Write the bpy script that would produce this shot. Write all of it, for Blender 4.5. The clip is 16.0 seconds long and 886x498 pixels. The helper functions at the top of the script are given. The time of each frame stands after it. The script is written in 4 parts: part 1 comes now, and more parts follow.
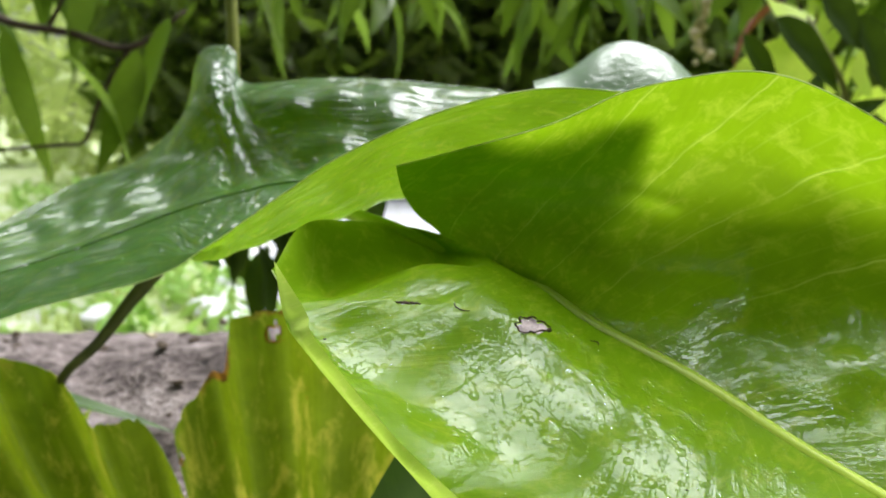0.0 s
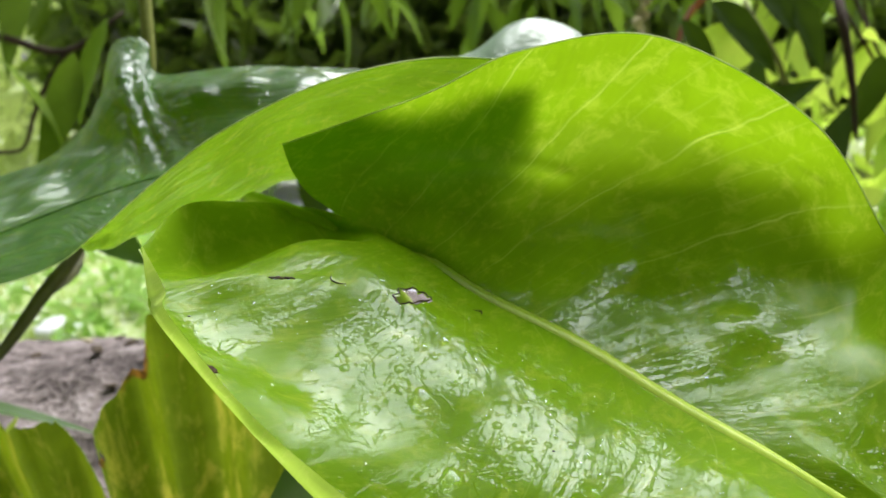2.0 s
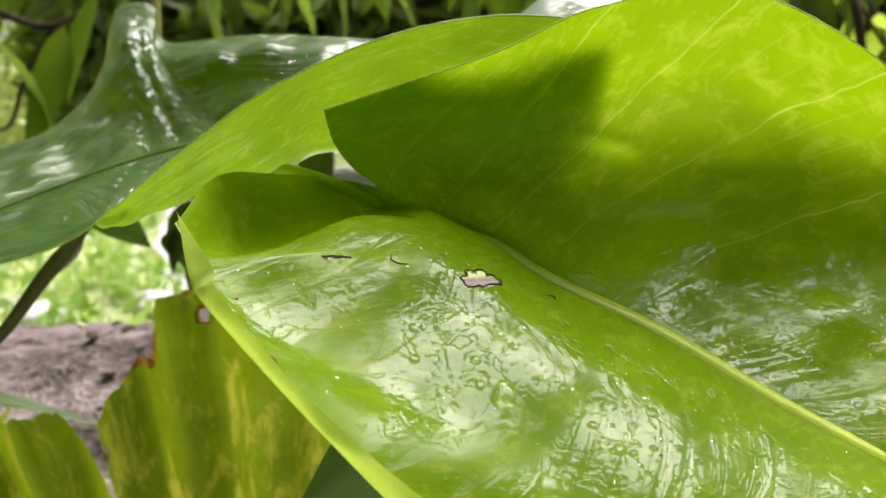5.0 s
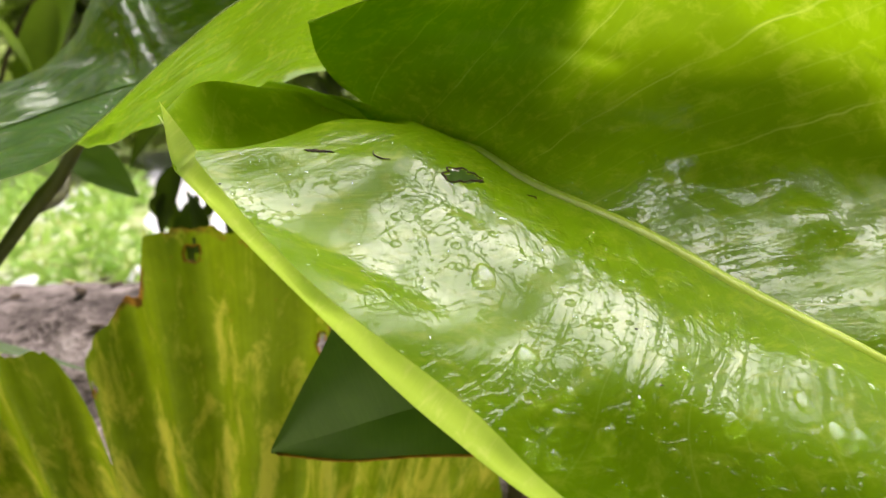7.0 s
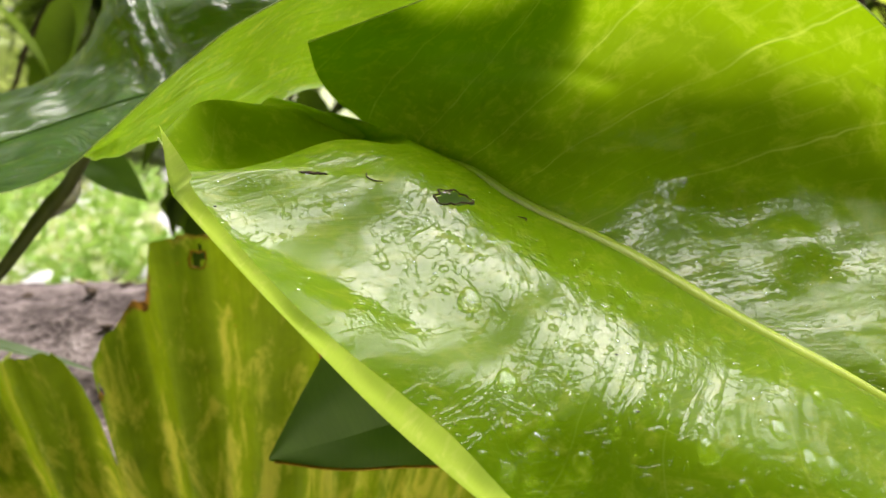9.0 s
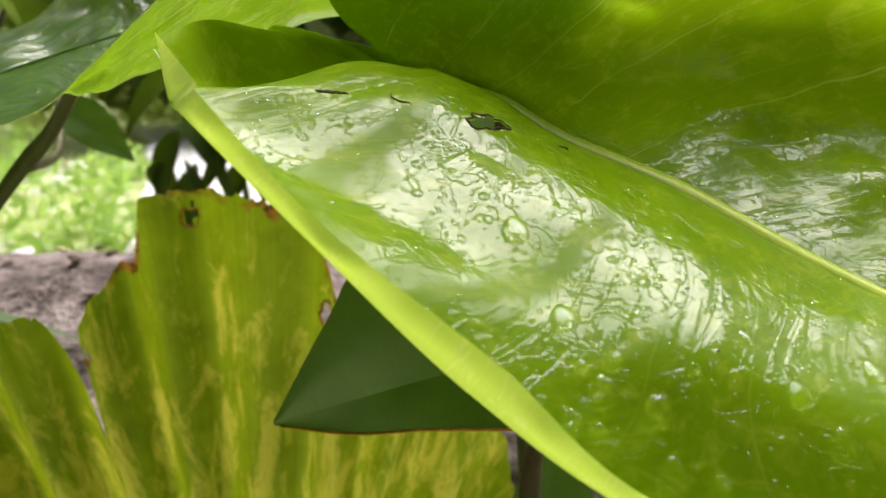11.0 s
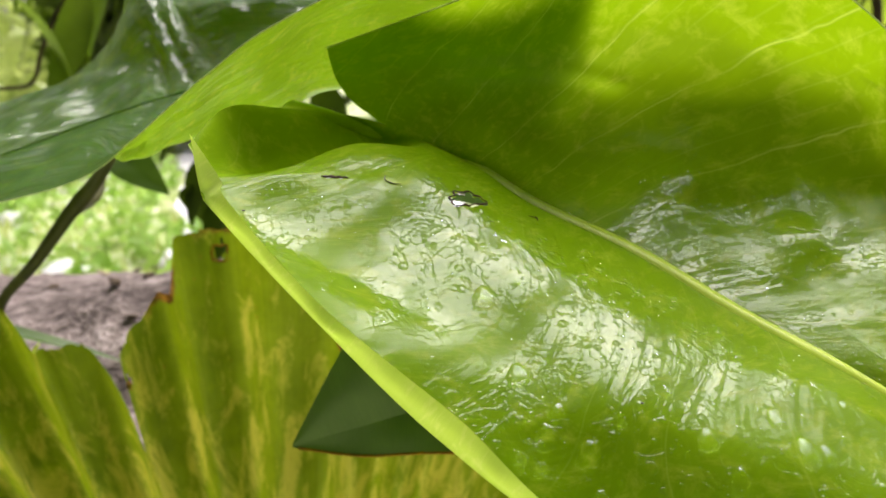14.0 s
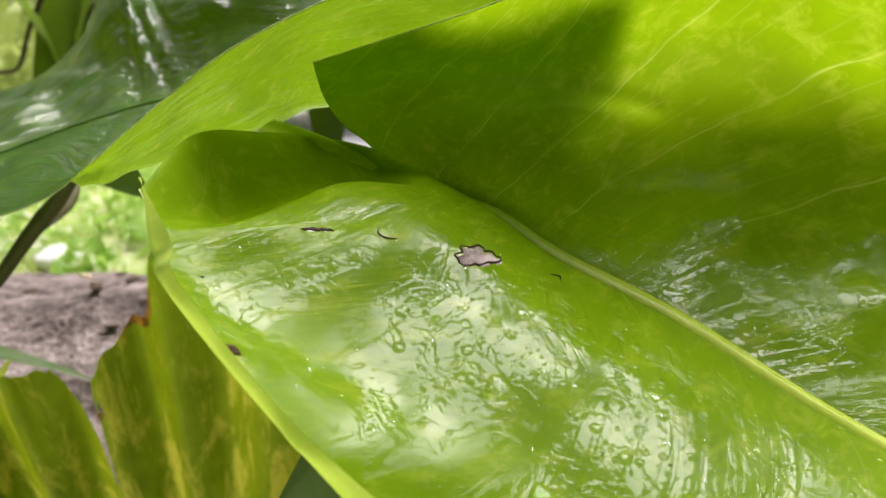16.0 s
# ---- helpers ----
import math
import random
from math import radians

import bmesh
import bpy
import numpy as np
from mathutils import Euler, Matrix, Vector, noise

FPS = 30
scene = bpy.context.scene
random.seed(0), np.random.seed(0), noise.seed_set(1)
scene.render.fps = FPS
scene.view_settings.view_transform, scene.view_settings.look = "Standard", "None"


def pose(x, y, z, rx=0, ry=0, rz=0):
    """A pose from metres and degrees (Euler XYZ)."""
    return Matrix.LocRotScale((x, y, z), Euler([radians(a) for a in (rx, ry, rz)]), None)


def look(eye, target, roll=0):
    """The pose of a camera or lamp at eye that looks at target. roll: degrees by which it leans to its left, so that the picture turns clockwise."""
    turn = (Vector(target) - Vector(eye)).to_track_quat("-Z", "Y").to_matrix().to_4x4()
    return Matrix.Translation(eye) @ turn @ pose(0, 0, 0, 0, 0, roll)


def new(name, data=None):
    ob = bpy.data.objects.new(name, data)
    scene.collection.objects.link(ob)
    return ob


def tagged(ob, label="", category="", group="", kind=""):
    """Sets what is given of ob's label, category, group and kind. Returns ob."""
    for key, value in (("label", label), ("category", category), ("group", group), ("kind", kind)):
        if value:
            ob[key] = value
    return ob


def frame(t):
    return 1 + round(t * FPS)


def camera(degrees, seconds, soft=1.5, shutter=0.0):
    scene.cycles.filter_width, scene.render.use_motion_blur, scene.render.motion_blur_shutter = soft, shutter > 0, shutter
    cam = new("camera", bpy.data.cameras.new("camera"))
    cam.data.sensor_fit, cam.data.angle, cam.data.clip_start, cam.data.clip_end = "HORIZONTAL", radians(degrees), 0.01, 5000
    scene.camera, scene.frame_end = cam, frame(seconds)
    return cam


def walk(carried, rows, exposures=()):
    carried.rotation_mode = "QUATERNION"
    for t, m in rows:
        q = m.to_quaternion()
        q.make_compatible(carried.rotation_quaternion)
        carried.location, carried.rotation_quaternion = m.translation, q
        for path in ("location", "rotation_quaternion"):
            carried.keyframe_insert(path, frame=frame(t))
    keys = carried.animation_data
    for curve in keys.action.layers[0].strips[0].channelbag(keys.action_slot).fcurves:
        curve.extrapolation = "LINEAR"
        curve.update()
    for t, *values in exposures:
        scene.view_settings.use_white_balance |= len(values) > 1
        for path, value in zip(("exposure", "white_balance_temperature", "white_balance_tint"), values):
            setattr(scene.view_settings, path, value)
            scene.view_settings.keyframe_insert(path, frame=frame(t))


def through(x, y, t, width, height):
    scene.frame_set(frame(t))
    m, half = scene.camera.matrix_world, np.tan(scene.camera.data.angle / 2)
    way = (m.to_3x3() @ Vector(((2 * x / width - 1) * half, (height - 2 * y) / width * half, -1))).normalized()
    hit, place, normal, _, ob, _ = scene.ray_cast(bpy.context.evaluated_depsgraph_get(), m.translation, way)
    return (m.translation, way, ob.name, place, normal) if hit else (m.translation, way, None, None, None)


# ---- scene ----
cam = camera(59.6, 16.0)
METRES, EYE, TILT, LEAN, TURN = 0.5, 0.55, -10.0, 0.0, 0.0
ROWS = [
    (0.0, 0.0, 0.0, 0.0, 0.0, 0.0, -0.0),
    (0.5, 0.0328, 0.0363, -0.0149, -1.18, -0.3, 1.18),
    (1.0, 0.0491, 0.0028, -0.0162, -1.46, -0.46, 1.26),
    (1.5, 0.0872, 0.0103, 0.0016, -1.69, -0.19, 2.34),
    (2.0, 0.0627, 0.0083, -0.021, -2.07, 0.04, 2.16),
    (2.5, 0.0721, 0.0119, -0.0179, -2.08, 0.2, 1.37),
    (3.0, 0.0162, 0.0366, -0.0312, -1.96, 0.05, 0.12),
    (3.5, -0.0668, 0.0739, -0.0459, -1.85, -0.61, -1.03),
    (4.0, -0.0424, 0.067, -0.024, -2.13, -0.78, 0.19),
    (6.5, 0.0419, 0.0665, -0.0487, -3.65, -1.38, 1.99),
    (7.0, 0.0159, 0.0582, -0.0779, -3.96, -1.96, 1.54),
    (7.5, 0.0015, 0.0418, -0.0749, -3.5, -2.26, 1.02),
    (8.0, 0.0294, 0.0417, -0.0718, -3.31, -2.22, 1.28),
    (8.5, 0.0308, 0.0479, -0.0716, -3.34, -2.25, 1.2),
    (9.0, 0.0289, 0.0471, -0.0638, -2.97, -2.16, 0.88),
    (11.5, -0.0003, 0.104, -0.0962, -4.21, -4.0, 0.8),
    (12.0, -0.0028, 0.0813, -0.0878, -4.01, -4.34, 0.85),
    (12.5, 0.0144, 0.0544, -0.0883, -3.32, -3.97, 1.06),
    (13.0, 0.0325, 0.0507, -0.0865, -2.84, -3.89, 1.31),
    (13.5, 0.0312, 0.034, -0.0768, -2.39, -3.68, 1.43),
    (14.0, 0.027, 0.0234, -0.0539, -1.97, -3.27, 1.28),
    (14.5, 0.0017, 0.0167, -0.0627, -1.47, -3.22, 0.87),
    (15.0, -0.0318, 0.0195, -0.0807, -1.19, -3.56, 0.08),
    (15.5, -0.0009, 0.0675, -0.0759, -1.17, -4.15, -0.22),
    (16.0, 0.0285, 0.1093, -0.0136, -1.87, -4.68, 0.6),
]
EXPOSURES = [(0.0, 0.64, 6500, 10), (3.5, 0.64, 6500, 10), (4.0, 0.64, 7150, 17), (6.5, 0.64, 7200, 18), (16.0, 0.64, 7200, 18)]
walk(cam, [(t, pose(0, 0, EYE, TILT, LEAN, TURN) @ pose(METRES * x, METRES * y, METRES * z, 90 + pitch, roll, yaw)) for t, x, y, z, yaw, pitch, roll in ROWS], EXPOSURES)

# ---------------------------------------------------------------- lens
cam.data.dof.use_dof = True
cam.data.dof.focus_distance = 0.212
cam.data.dof.aperture_fstop = 16.0

# ---------------------------------------------------------------- world and sun
SUN_ELEV, SUN_AZ = 63.0, 40.0         # degrees above the horizon; degrees to the right of straight ahead
world = bpy.data.worlds.new("world")
scene.world = world
world.use_nodes = True
wn = world.node_tree
wn.nodes.clear()
sky = wn.nodes.new("ShaderNodeTexSky")
sky.sky_type, sky.sun_disc = "NISHITA", False
sky.sun_elevation, sky.sun_rotation = radians(SUN_ELEV), radians(SUN_AZ)
sky.air_density, sky.dust_density, sky.ozone_density = 1.0, 6.0, 1.0
soft_sky = wn.nodes.new("ShaderNodeHueSaturation")
soft_sky.inputs["Saturation"].default_value = 0.35
bg = wn.nodes.new("ShaderNodeBackground")
bg.inputs["Strength"].default_value = 0.105
out = wn.nodes.new("ShaderNodeOutputWorld")
wn.links.new(sky.outputs[0], soft_sky.inputs["Color"])
wn.links.new(soft_sky.outputs[0], bg.inputs["Color"])
wn.links.new(bg.outputs[0], out.inputs["Surface"])

sun_data = bpy.data.lights.new("sun", "SUN")
sun_data.energy, sun_data.angle, sun_data.color = 3.8, radians(55.0), (0.94, 0.97, 1.0)
sun = new("sun", sun_data)
_d = Vector((math.sin(radians(SUN_AZ)) * math.cos(radians(SUN_ELEV)), math.cos(radians(SUN_AZ)) * math.cos(radians(SUN_ELEV)), math.sin(radians(SUN_ELEV))))
sun.matrix_world = look(_d * 10, (0, 0, 0))

# ---------------------------------------------------------------- materials


def mat(name):
    m = bpy.data.materials.new(name)
    m.use_nodes = True
    nt = m.node_tree
    return m, nt, nt.nodes["Principled BSDF"], nt.nodes["Material Output"]


def node(nt, kind, **sets):
    n = nt.nodes.new(kind)
    for key, value in sets.items():
        n.inputs[key.replace("_", " ")].default_value = value
    return n


def noise_tex(nt, vec, scale, detail=3.0, rough=0.55, distort=0.0):
    n = node(nt, "ShaderNodeTexNoise", Scale=scale, Detail=detail, Roughness=rough, Distortion=distort)
    if vec is not None:
        nt.links.new(vec, n.inputs["Vector"])
    return n.outputs["Fac"]


def ramp(nt, fac, stops):
    r = nt.nodes.new("ShaderNodeValToRGB")
    els = r.color_ramp.elements
    while len(els) < len(stops):
        els.new(0.5)
    for e, (p, c) in zip(els, stops):
        e.position, e.color = p, (*c, 1) if len(c) == 3 else c
    nt.links.new(fac, r.inputs["Fac"])
    return r.outputs["Color"]


def maths(nt, op, a, b=None, clamp=False):
    n = nt.nodes.new("ShaderNodeMath")
    n.operation, n.use_clamp = op, clamp
    for i, v in enumerate((a, b)):
        if v is None:
            continue
        if isinstance(v, (int, float)):
            n.inputs[i].default_value = v
        else:
            nt.links.new(v, n.inputs[i])
    return n.outputs[0]


def mix_rgb(nt, fac, a, b, mode="MIX"):
    n = nt.nodes.new("ShaderNodeMix")
    n.data_type, n.blend_type = "RGBA", mode
    for sock, v in ((n.inputs[0], fac), (n.inputs[6], a), (n.inputs[7], b)):
        if isinstance(v, (int, float)):
            sock.default_value = v
        elif isinstance(v, tuple):
            sock.default_value = (*v, 1)
        else:
            nt.links.new(v, sock)
    return n.outputs[2]


def scaled(nt, vec, x, y, z):
    n = nt.nodes.new("ShaderNodeMapping")
    n.inputs["Scale"].default_value = (x, y, z)
    nt.links.new(vec, n.inputs["Vector"])
    return n.outputs[0]


def bump(nt, height, strength, distance):
    n = node(nt, "ShaderNodeBump", Strength=strength, Distance=distance)
    nt.links.new(height, n.inputs["Height"])
    return n.outputs[0]


def leaf_material(name, dark, light, through_col, through=0.45, rough=0.35, wet=0.0, blotch=None, blotch_at=0.62, blotch_soft=0.1, blotch_scale=(34, 9, 1), random_hue=0.0, streak=0.25, wet_over=((0.0, (1, 1, 1)), (1.0, (1, 1, 1))), veins=0.0, dry_end=((0.0, (1, 1, 1)), (1.0, (1, 1, 1))), sheen=0.4, ripple=0.0003, pool_scale=112, film_rough=0.015, film_ior=1.5, blotch_mix=0.85, run_scale=(44, 9, 1), run_mix=0.9, blotch_base=0.0, dry_streaks=0.0, combed=0.0, wear=False):
    """A leaf: mottled blade, fine cross-grain, light through the blade, and a water film where it is wet."""
    m, nt, bsdf, outp = mat(name)
    tc = nt.nodes.new("ShaderNodeTexCoord")
    obj, uv = tc.outputs["Object"], tc.outputs["UV"]
    mottle = noise_tex(nt, obj, 38, 4, 0.6, 0.4)
    grain = noise_tex(nt, scaled(nt, uv, 150, 3, 1), 1.0, 3)
    fac = maths(nt, "ADD", maths(nt, "MULTIPLY", mottle, 1.0 - streak), maths(nt, "MULTIPLY", grain, streak))
    col = ramp(nt, fac, [(0.32, dark), (0.68, light)])
    tcol = mix_rgb(nt, maths(nt, "MULTIPLY", fac, 0.6), through_col, tuple(min(1, c * 1.5) for c in through_col))
    if blotch:
        spread = noise_tex(nt, scaled(nt, uv, *blotch_scale), 1.0, 6, 0.7, 0.5)
        if blotch_base:
            along = nt.nodes.new("ShaderNodeSeparateXYZ")
            nt.links.new(uv, along.inputs[0])
            spread = maths(nt, "ADD", spread, maths(nt, "MULTIPLY", maths(nt, "SUBTRACT", 0.44, along.outputs["Y"]), blotch_base))
        b = ramp(nt, spread, [(blotch_at, (0, 0, 0)), (blotch_at + blotch_soft, (1, 1, 1))])
        col = mix_rgb(nt, maths(nt, "MULTIPLY", b, blotch_mix), col, blotch)
        tcol = mix_rgb(nt, maths(nt, "MULTIPLY", b, blotch_mix), tcol, tuple(min(1, c * 1.6) for c in blotch))
    if veins:
        vu = nt.nodes.new("ShaderNodeUVMap")
        vu.uv_map = "Veins"
        sx = nt.nodes.new("ShaderNodeSeparateXYZ")
        nt.links.new(vu.outputs[0], sx.inputs[0])
        tri = maths(nt, "ABSOLUTE", maths(nt, "SUBTRACT", maths(nt, "FRACT", maths(nt, "ADD", sx.outputs["X"], maths(nt, "MULTIPLY", noise_tex(nt, obj, 45, 2), 0.16))), 0.5))
        line = ramp(nt, tri, [(0.0, (1, 1, 1)), (0.006, (0.7, 0.7, 0.7)), (0.016, (0, 0, 0))])
        fine = maths(nt, "ABSOLUTE", maths(nt, "SUBTRACT", maths(nt, "FRACT", maths(nt, "MULTIPLY", sx.outputs["X"], 4.0)), 0.5))
        line2 = ramp(nt, fine, [(0.0, (0.22, 0.22, 0.22)), (0.06, (0, 0, 0))])
        faint = ramp(nt, noise_tex(nt, scaled(nt, vu.outputs[0], 1.3, 4, 1), 1.0, 2), [(0.36, (0.15, 0.15, 0.15)), (0.62, (1, 1, 1))])
        vein = maths(nt, "MULTIPLY", maths(nt, "MULTIPLY", maths(nt, "ADD", line, line2, True), faint), veins)
        half = nt.nodes.new("ShaderNodeSeparateXYZ")
        nt.links.new(uv, half.inputs[0])
        vein = maths(nt, "MULTIPLY", vein, ramp(nt, half.outputs["Y"], [(0.47, (0.3, 0.3, 0.3)), (0.53, (1, 1, 1))]))
        col = mix_rgb(nt, vein, col, (0.42, 0.52, 0.10))
        tcol = mix_rgb(nt, vein, tcol, (0.80, 0.92, 0.20))
    if wear:
        ends = nt.nodes.new("ShaderNodeUVMap")
        ends.uv_map = "Veins"
        reach = nt.nodes.new("ShaderNodeSeparateXYZ")
        nt.links.new(ends.outputs[0], reach.inputs[0])
        spread = maths(nt, "SUBTRACT", maths(nt, "MULTIPLY", noise_tex(nt, obj, 70, 4, 0.6), 0.030), reach.outputs["X"])
        burnt = ramp(nt, maths(nt, "MULTIPLY", spread, 100.0), [(0.80, (0, 0, 0)), (1.0, (1, 1, 1))])
        burnt = maths(nt, "MULTIPLY", burnt, ramp(nt, noise_tex(nt, obj, 26, 2), [(0.50, (0, 0, 0)), (0.60, (1, 1, 1))]))
        brown = ramp(nt, noise_tex(nt, obj, 160, 3), [(0.35, (0.10, 0.035, 0.010)), (0.6, (0.44, 0.20, 0.03))])
        specks = ramp(nt, noise_tex(nt, obj, 230, 2, 0.5), [(0.70, (0, 0, 0)), (0.75, (0.8, 0.8, 0.8))])
        col = mix_rgb(nt, maths(nt, "ADD", burnt, specks, True), col, brown)
        tcol = mix_rgb(nt, burnt, tcol, brown)
    if random_hue:
        info = nt.nodes.new("ShaderNodeObjectInfo")
        r = info.outputs["Random"]
        hsv = nt.nodes.new("ShaderNodeHueSaturation")
        nt.links.new(maths(nt, "ADD", maths(nt, "MULTIPLY", r, -random_hue), 0.5 + random_hue * 0.25), hsv.inputs["Hue"])
        nt.links.new(maths(nt, "ADD", maths(nt, "MULTIPLY", r, 0.9), 0.5), hsv.inputs["Value"])
        nt.links.new(col, hsv.inputs["Color"])
        col = hsv.outputs[0]
    nt.links.new(col, bsdf.inputs["Base Color"])
    bsdf.inputs["Roughness"].default_value = rough
    bsdf.inputs["Specular IOR Level"].default_value = sheen
    nt.links.new(bump(nt, grain, 0.25, 0.0006), bsdf.inputs["Normal"])
    if wet:
        flow = uv
        if veins:
            flow = vu.outputs[0]
        # water lies in flat sheets with rounded rims, in runs down the blade and in beads; heights in metres
        pools = ramp(nt, noise_tex(nt, obj, pool_scale, 3.0, 0.5, 1.2), [(0.40, (0, 0, 0)), (0.455, (0.85, 0.85, 0.85)), (0.50, (1, 1, 1)), (0.62, (1, 1, 1)), (0.68, (0.25, 0.25, 0.25))])
        runs = ramp(nt, noise_tex(nt, scaled(nt, flow, *run_scale), 1.0, 2.0, 0.5, 0.7), [(0.42, (0, 0, 0)), (0.58, (1, 1, 1))])
        hgt = maths(nt, "ADD", maths(nt, "MULTIPLY", pools, ripple), maths(nt, "MULTIPLY", runs, ripple * run_mix))
        if veins:
            # fewer runs and wider, calmer water on the upper half
            side = nt.nodes.new("ShaderNodeSeparateXYZ")
            nt.links.new(uv, side.inputs[0])
            calm = maths(nt, "GREATER_THAN", side.outputs["Y"], 0.5)
            hgt = maths(nt, "MULTIPLY", hgt, maths(nt, "SUBTRACT", 1.0, maths(nt, "MULTIPLY", calm, 0.45)))
        if combed:
            for sx, sy, tall in ((7, 22, 1.0), (20, 75, 0.35)):
                comb = noise_tex(nt, scaled(nt, flow, sx, sy, 1), 1.0, 2.0, 0.5, 0.4)
                hgt = maths(nt, "ADD", hgt, maths(nt, "MULTIPLY", comb, combed * tall))
        for scale, size in ((190, 0.0007), (380, 0.00035)):
            beads = nt.nodes.new("ShaderNodeTexVoronoi")
            beads.inputs["Scale"].default_value = scale
            nt.links.new(obj, beads.inputs["Vector"])
            pick = nt.nodes.new("ShaderNodeSeparateXYZ")
            nt.links.new(beads.outputs["Color"], pick.inputs[0])
            reach = maths(nt, "ADD", maths(nt, "MULTIPLY", pick.outputs["X"], 0.26), 0.10)
            round_ = maths(nt, "SUBTRACT", 1.0, maths(nt, "POWER", maths(nt, "DIVIDE", beads.outputs["Distance"], reach), 2.0), True)
            dome_ = maths(nt, "MULTIPLY", maths(nt, "SQRT", round_), maths(nt, "GREATER_THAN", pick.outputs["Y"], 0.40))
            hgt = maths(nt, "ADD", hgt, maths(nt, "MULTIPLY", dome_, size))
        wob = noise_tex(nt, obj, 140, 2, 0.5, 0.6)
        hgt = maths(nt, "ADD", hgt, maths(nt, "MULTIPLY", wob, ripple * 0.9))
        dimple = noise_tex(nt, obj, 330, 2, 0.5, 0.8)
        hgt = maths(nt, "ADD", hgt, maths(nt, "MULTIPLY", dimple, ripple * 0.45))
        cn = bump(nt, hgt, 1.0, 1.0)
        sep = nt.nodes.new("ShaderNodeSeparateXYZ")
        nt.links.new(uv, sep.inputs[0])
        run = ramp(nt, sep.outputs["Y"], wet_over)
        patch = ramp(nt, noise_tex(nt, obj, 26, 3, 0.5, 0.8), [(0.34, (0.12, 0.12, 0.12)), (0.45, (1, 1, 1))])
        if combed:
            # drained and wet streaks along the blade
            wide = noise_tex(nt, scaled(nt, flow, 6, 26, 1), 1.0, 3.0, 0.6, 0.5)
            thin = noise_tex(nt, scaled(nt, flow, 22, 110, 1), 1.0, 2.0, 0.5, 0.3)
            both = maths(nt, "ADD", maths(nt, "MULTIPLY", wide, 0.65), maths(nt, "MULTIPLY", thin, 0.35))
            patch = ramp(nt, both, [(0.41, (0.03, 0.03, 0.03)), (0.475, (1, 1, 1))])
        if dry_streaks:
            lo = 1.0 - dry_streaks
            patch = maths(nt, "MULTIPLY", patch, ramp(nt, noise_tex(nt, scaled(nt, flow, 1.5, 1.6, 1), 1.0, 3, 0.55, 0.6), [(0.42, (lo, lo, lo)), (0.50, (1, 1, 1))]))
        wall = run
        if veins:
            # two drained bands lie between the side veins of the lower half
            wx = maths(nt, "ADD", sx.outputs["X"], maths(nt, "MULTIPLY", maths(nt, "SUBTRACT", noise_tex(nt, obj, 60, 3), 0.5), 0.5))
            one = maths(nt, "ABSOLUTE", maths(nt, "SUBTRACT", wx, maths(nt, "ADD", maths(nt, "MULTIPLY", sx.outputs["Y"], 1.8), 0.74)))
            two = maths(nt, "MULTIPLY", 1.7, maths(nt, "ABSOLUTE", maths(nt, "SUBTRACT", wx, maths(nt, "SUBTRACT", 4.2, maths(nt, "MULTIPLY", sx.outputs["Y"], 1.35)))))
            band = ramp(nt, maths(nt, "MINIMUM", one, two), [(0.08, (0.2, 0.2, 0.2)), (0.24, (1, 1, 1))])
            upper = maths(nt, "GREATER_THAN", sep.outputs["Y"], 0.5)
            run = maths(nt, "MULTIPLY", run, maths(nt, "MAXIMUM", band, upper))
        run = maths(nt, "MULTIPLY", run, ramp(nt, sep.outputs["X"], dry_end))
        nt.links.new(maths(nt, "MULTIPLY", maths(nt, "MULTIPLY", run, patch), wet), bsdf.inputs["Coat Weight"])
        if veins:
            dry = maths(nt, "MULTIPLY", maths(nt, "SUBTRACT", 1.0, wall, True), maths(nt, "GREATER_THAN", sep.outputs["Y"], 0.6))
            nt.links.new(maths(nt, "ADD", maths(nt, "MULTIPLY", dry, sheen), 0.06), bsdf.inputs["Specular IOR Level"])
        bsdf.inputs["Coat Roughness"].default_value = film_rough
        bsdf.inputs["Coat IOR"].default_value = film_ior
        nt.links.new(cn, bsdf.inputs["Coat Normal"])
    if through:
        tr = nt.nodes.new("ShaderNodeBsdfTranslucent")
        nt.links.new(tcol, tr.inputs["Color"])
        mx = nt.nodes.new("ShaderNodeMixShader")
        mx.inputs[0].default_value = through
        nt.links.new(bsdf.outputs[0], mx.inputs[1])
        nt.links.new(tr.outputs[0], mx.inputs[2])
        nt.links.new(mx.outputs[0], outp.inputs["Surface"])
    return m


def rough_material(name, stops, scale, rough=0.85, depth=0.004, stretch=(1, 1, 1), fine=6.0, spec=0.3):
    m, nt, bsdf, outp = mat(name)
    tc = nt.nodes.new("ShaderNodeTexCoord")
    vec = scaled(nt, tc.outputs["Object"], *stretch)
    a = noise_tex(nt, vec, scale, 5, 0.65, 0.3)
    b = noise_tex(nt, vec, scale * fine, 4, 0.7)
    f = maths(nt, "ADD", maths(nt, "MULTIPLY", a, 0.6), maths(nt, "MULTIPLY", b, 0.4))
    nt.links.new(ramp(nt, f, stops), bsdf.inputs["Base Color"])
    bsdf.inputs["Roughness"].default_value = rough
    bsdf.inputs["Specular IOR Level"].default_value = spec
    nt.links.new(bump(nt, f, 0.9, depth), bsdf.inputs["Normal"])
    return m


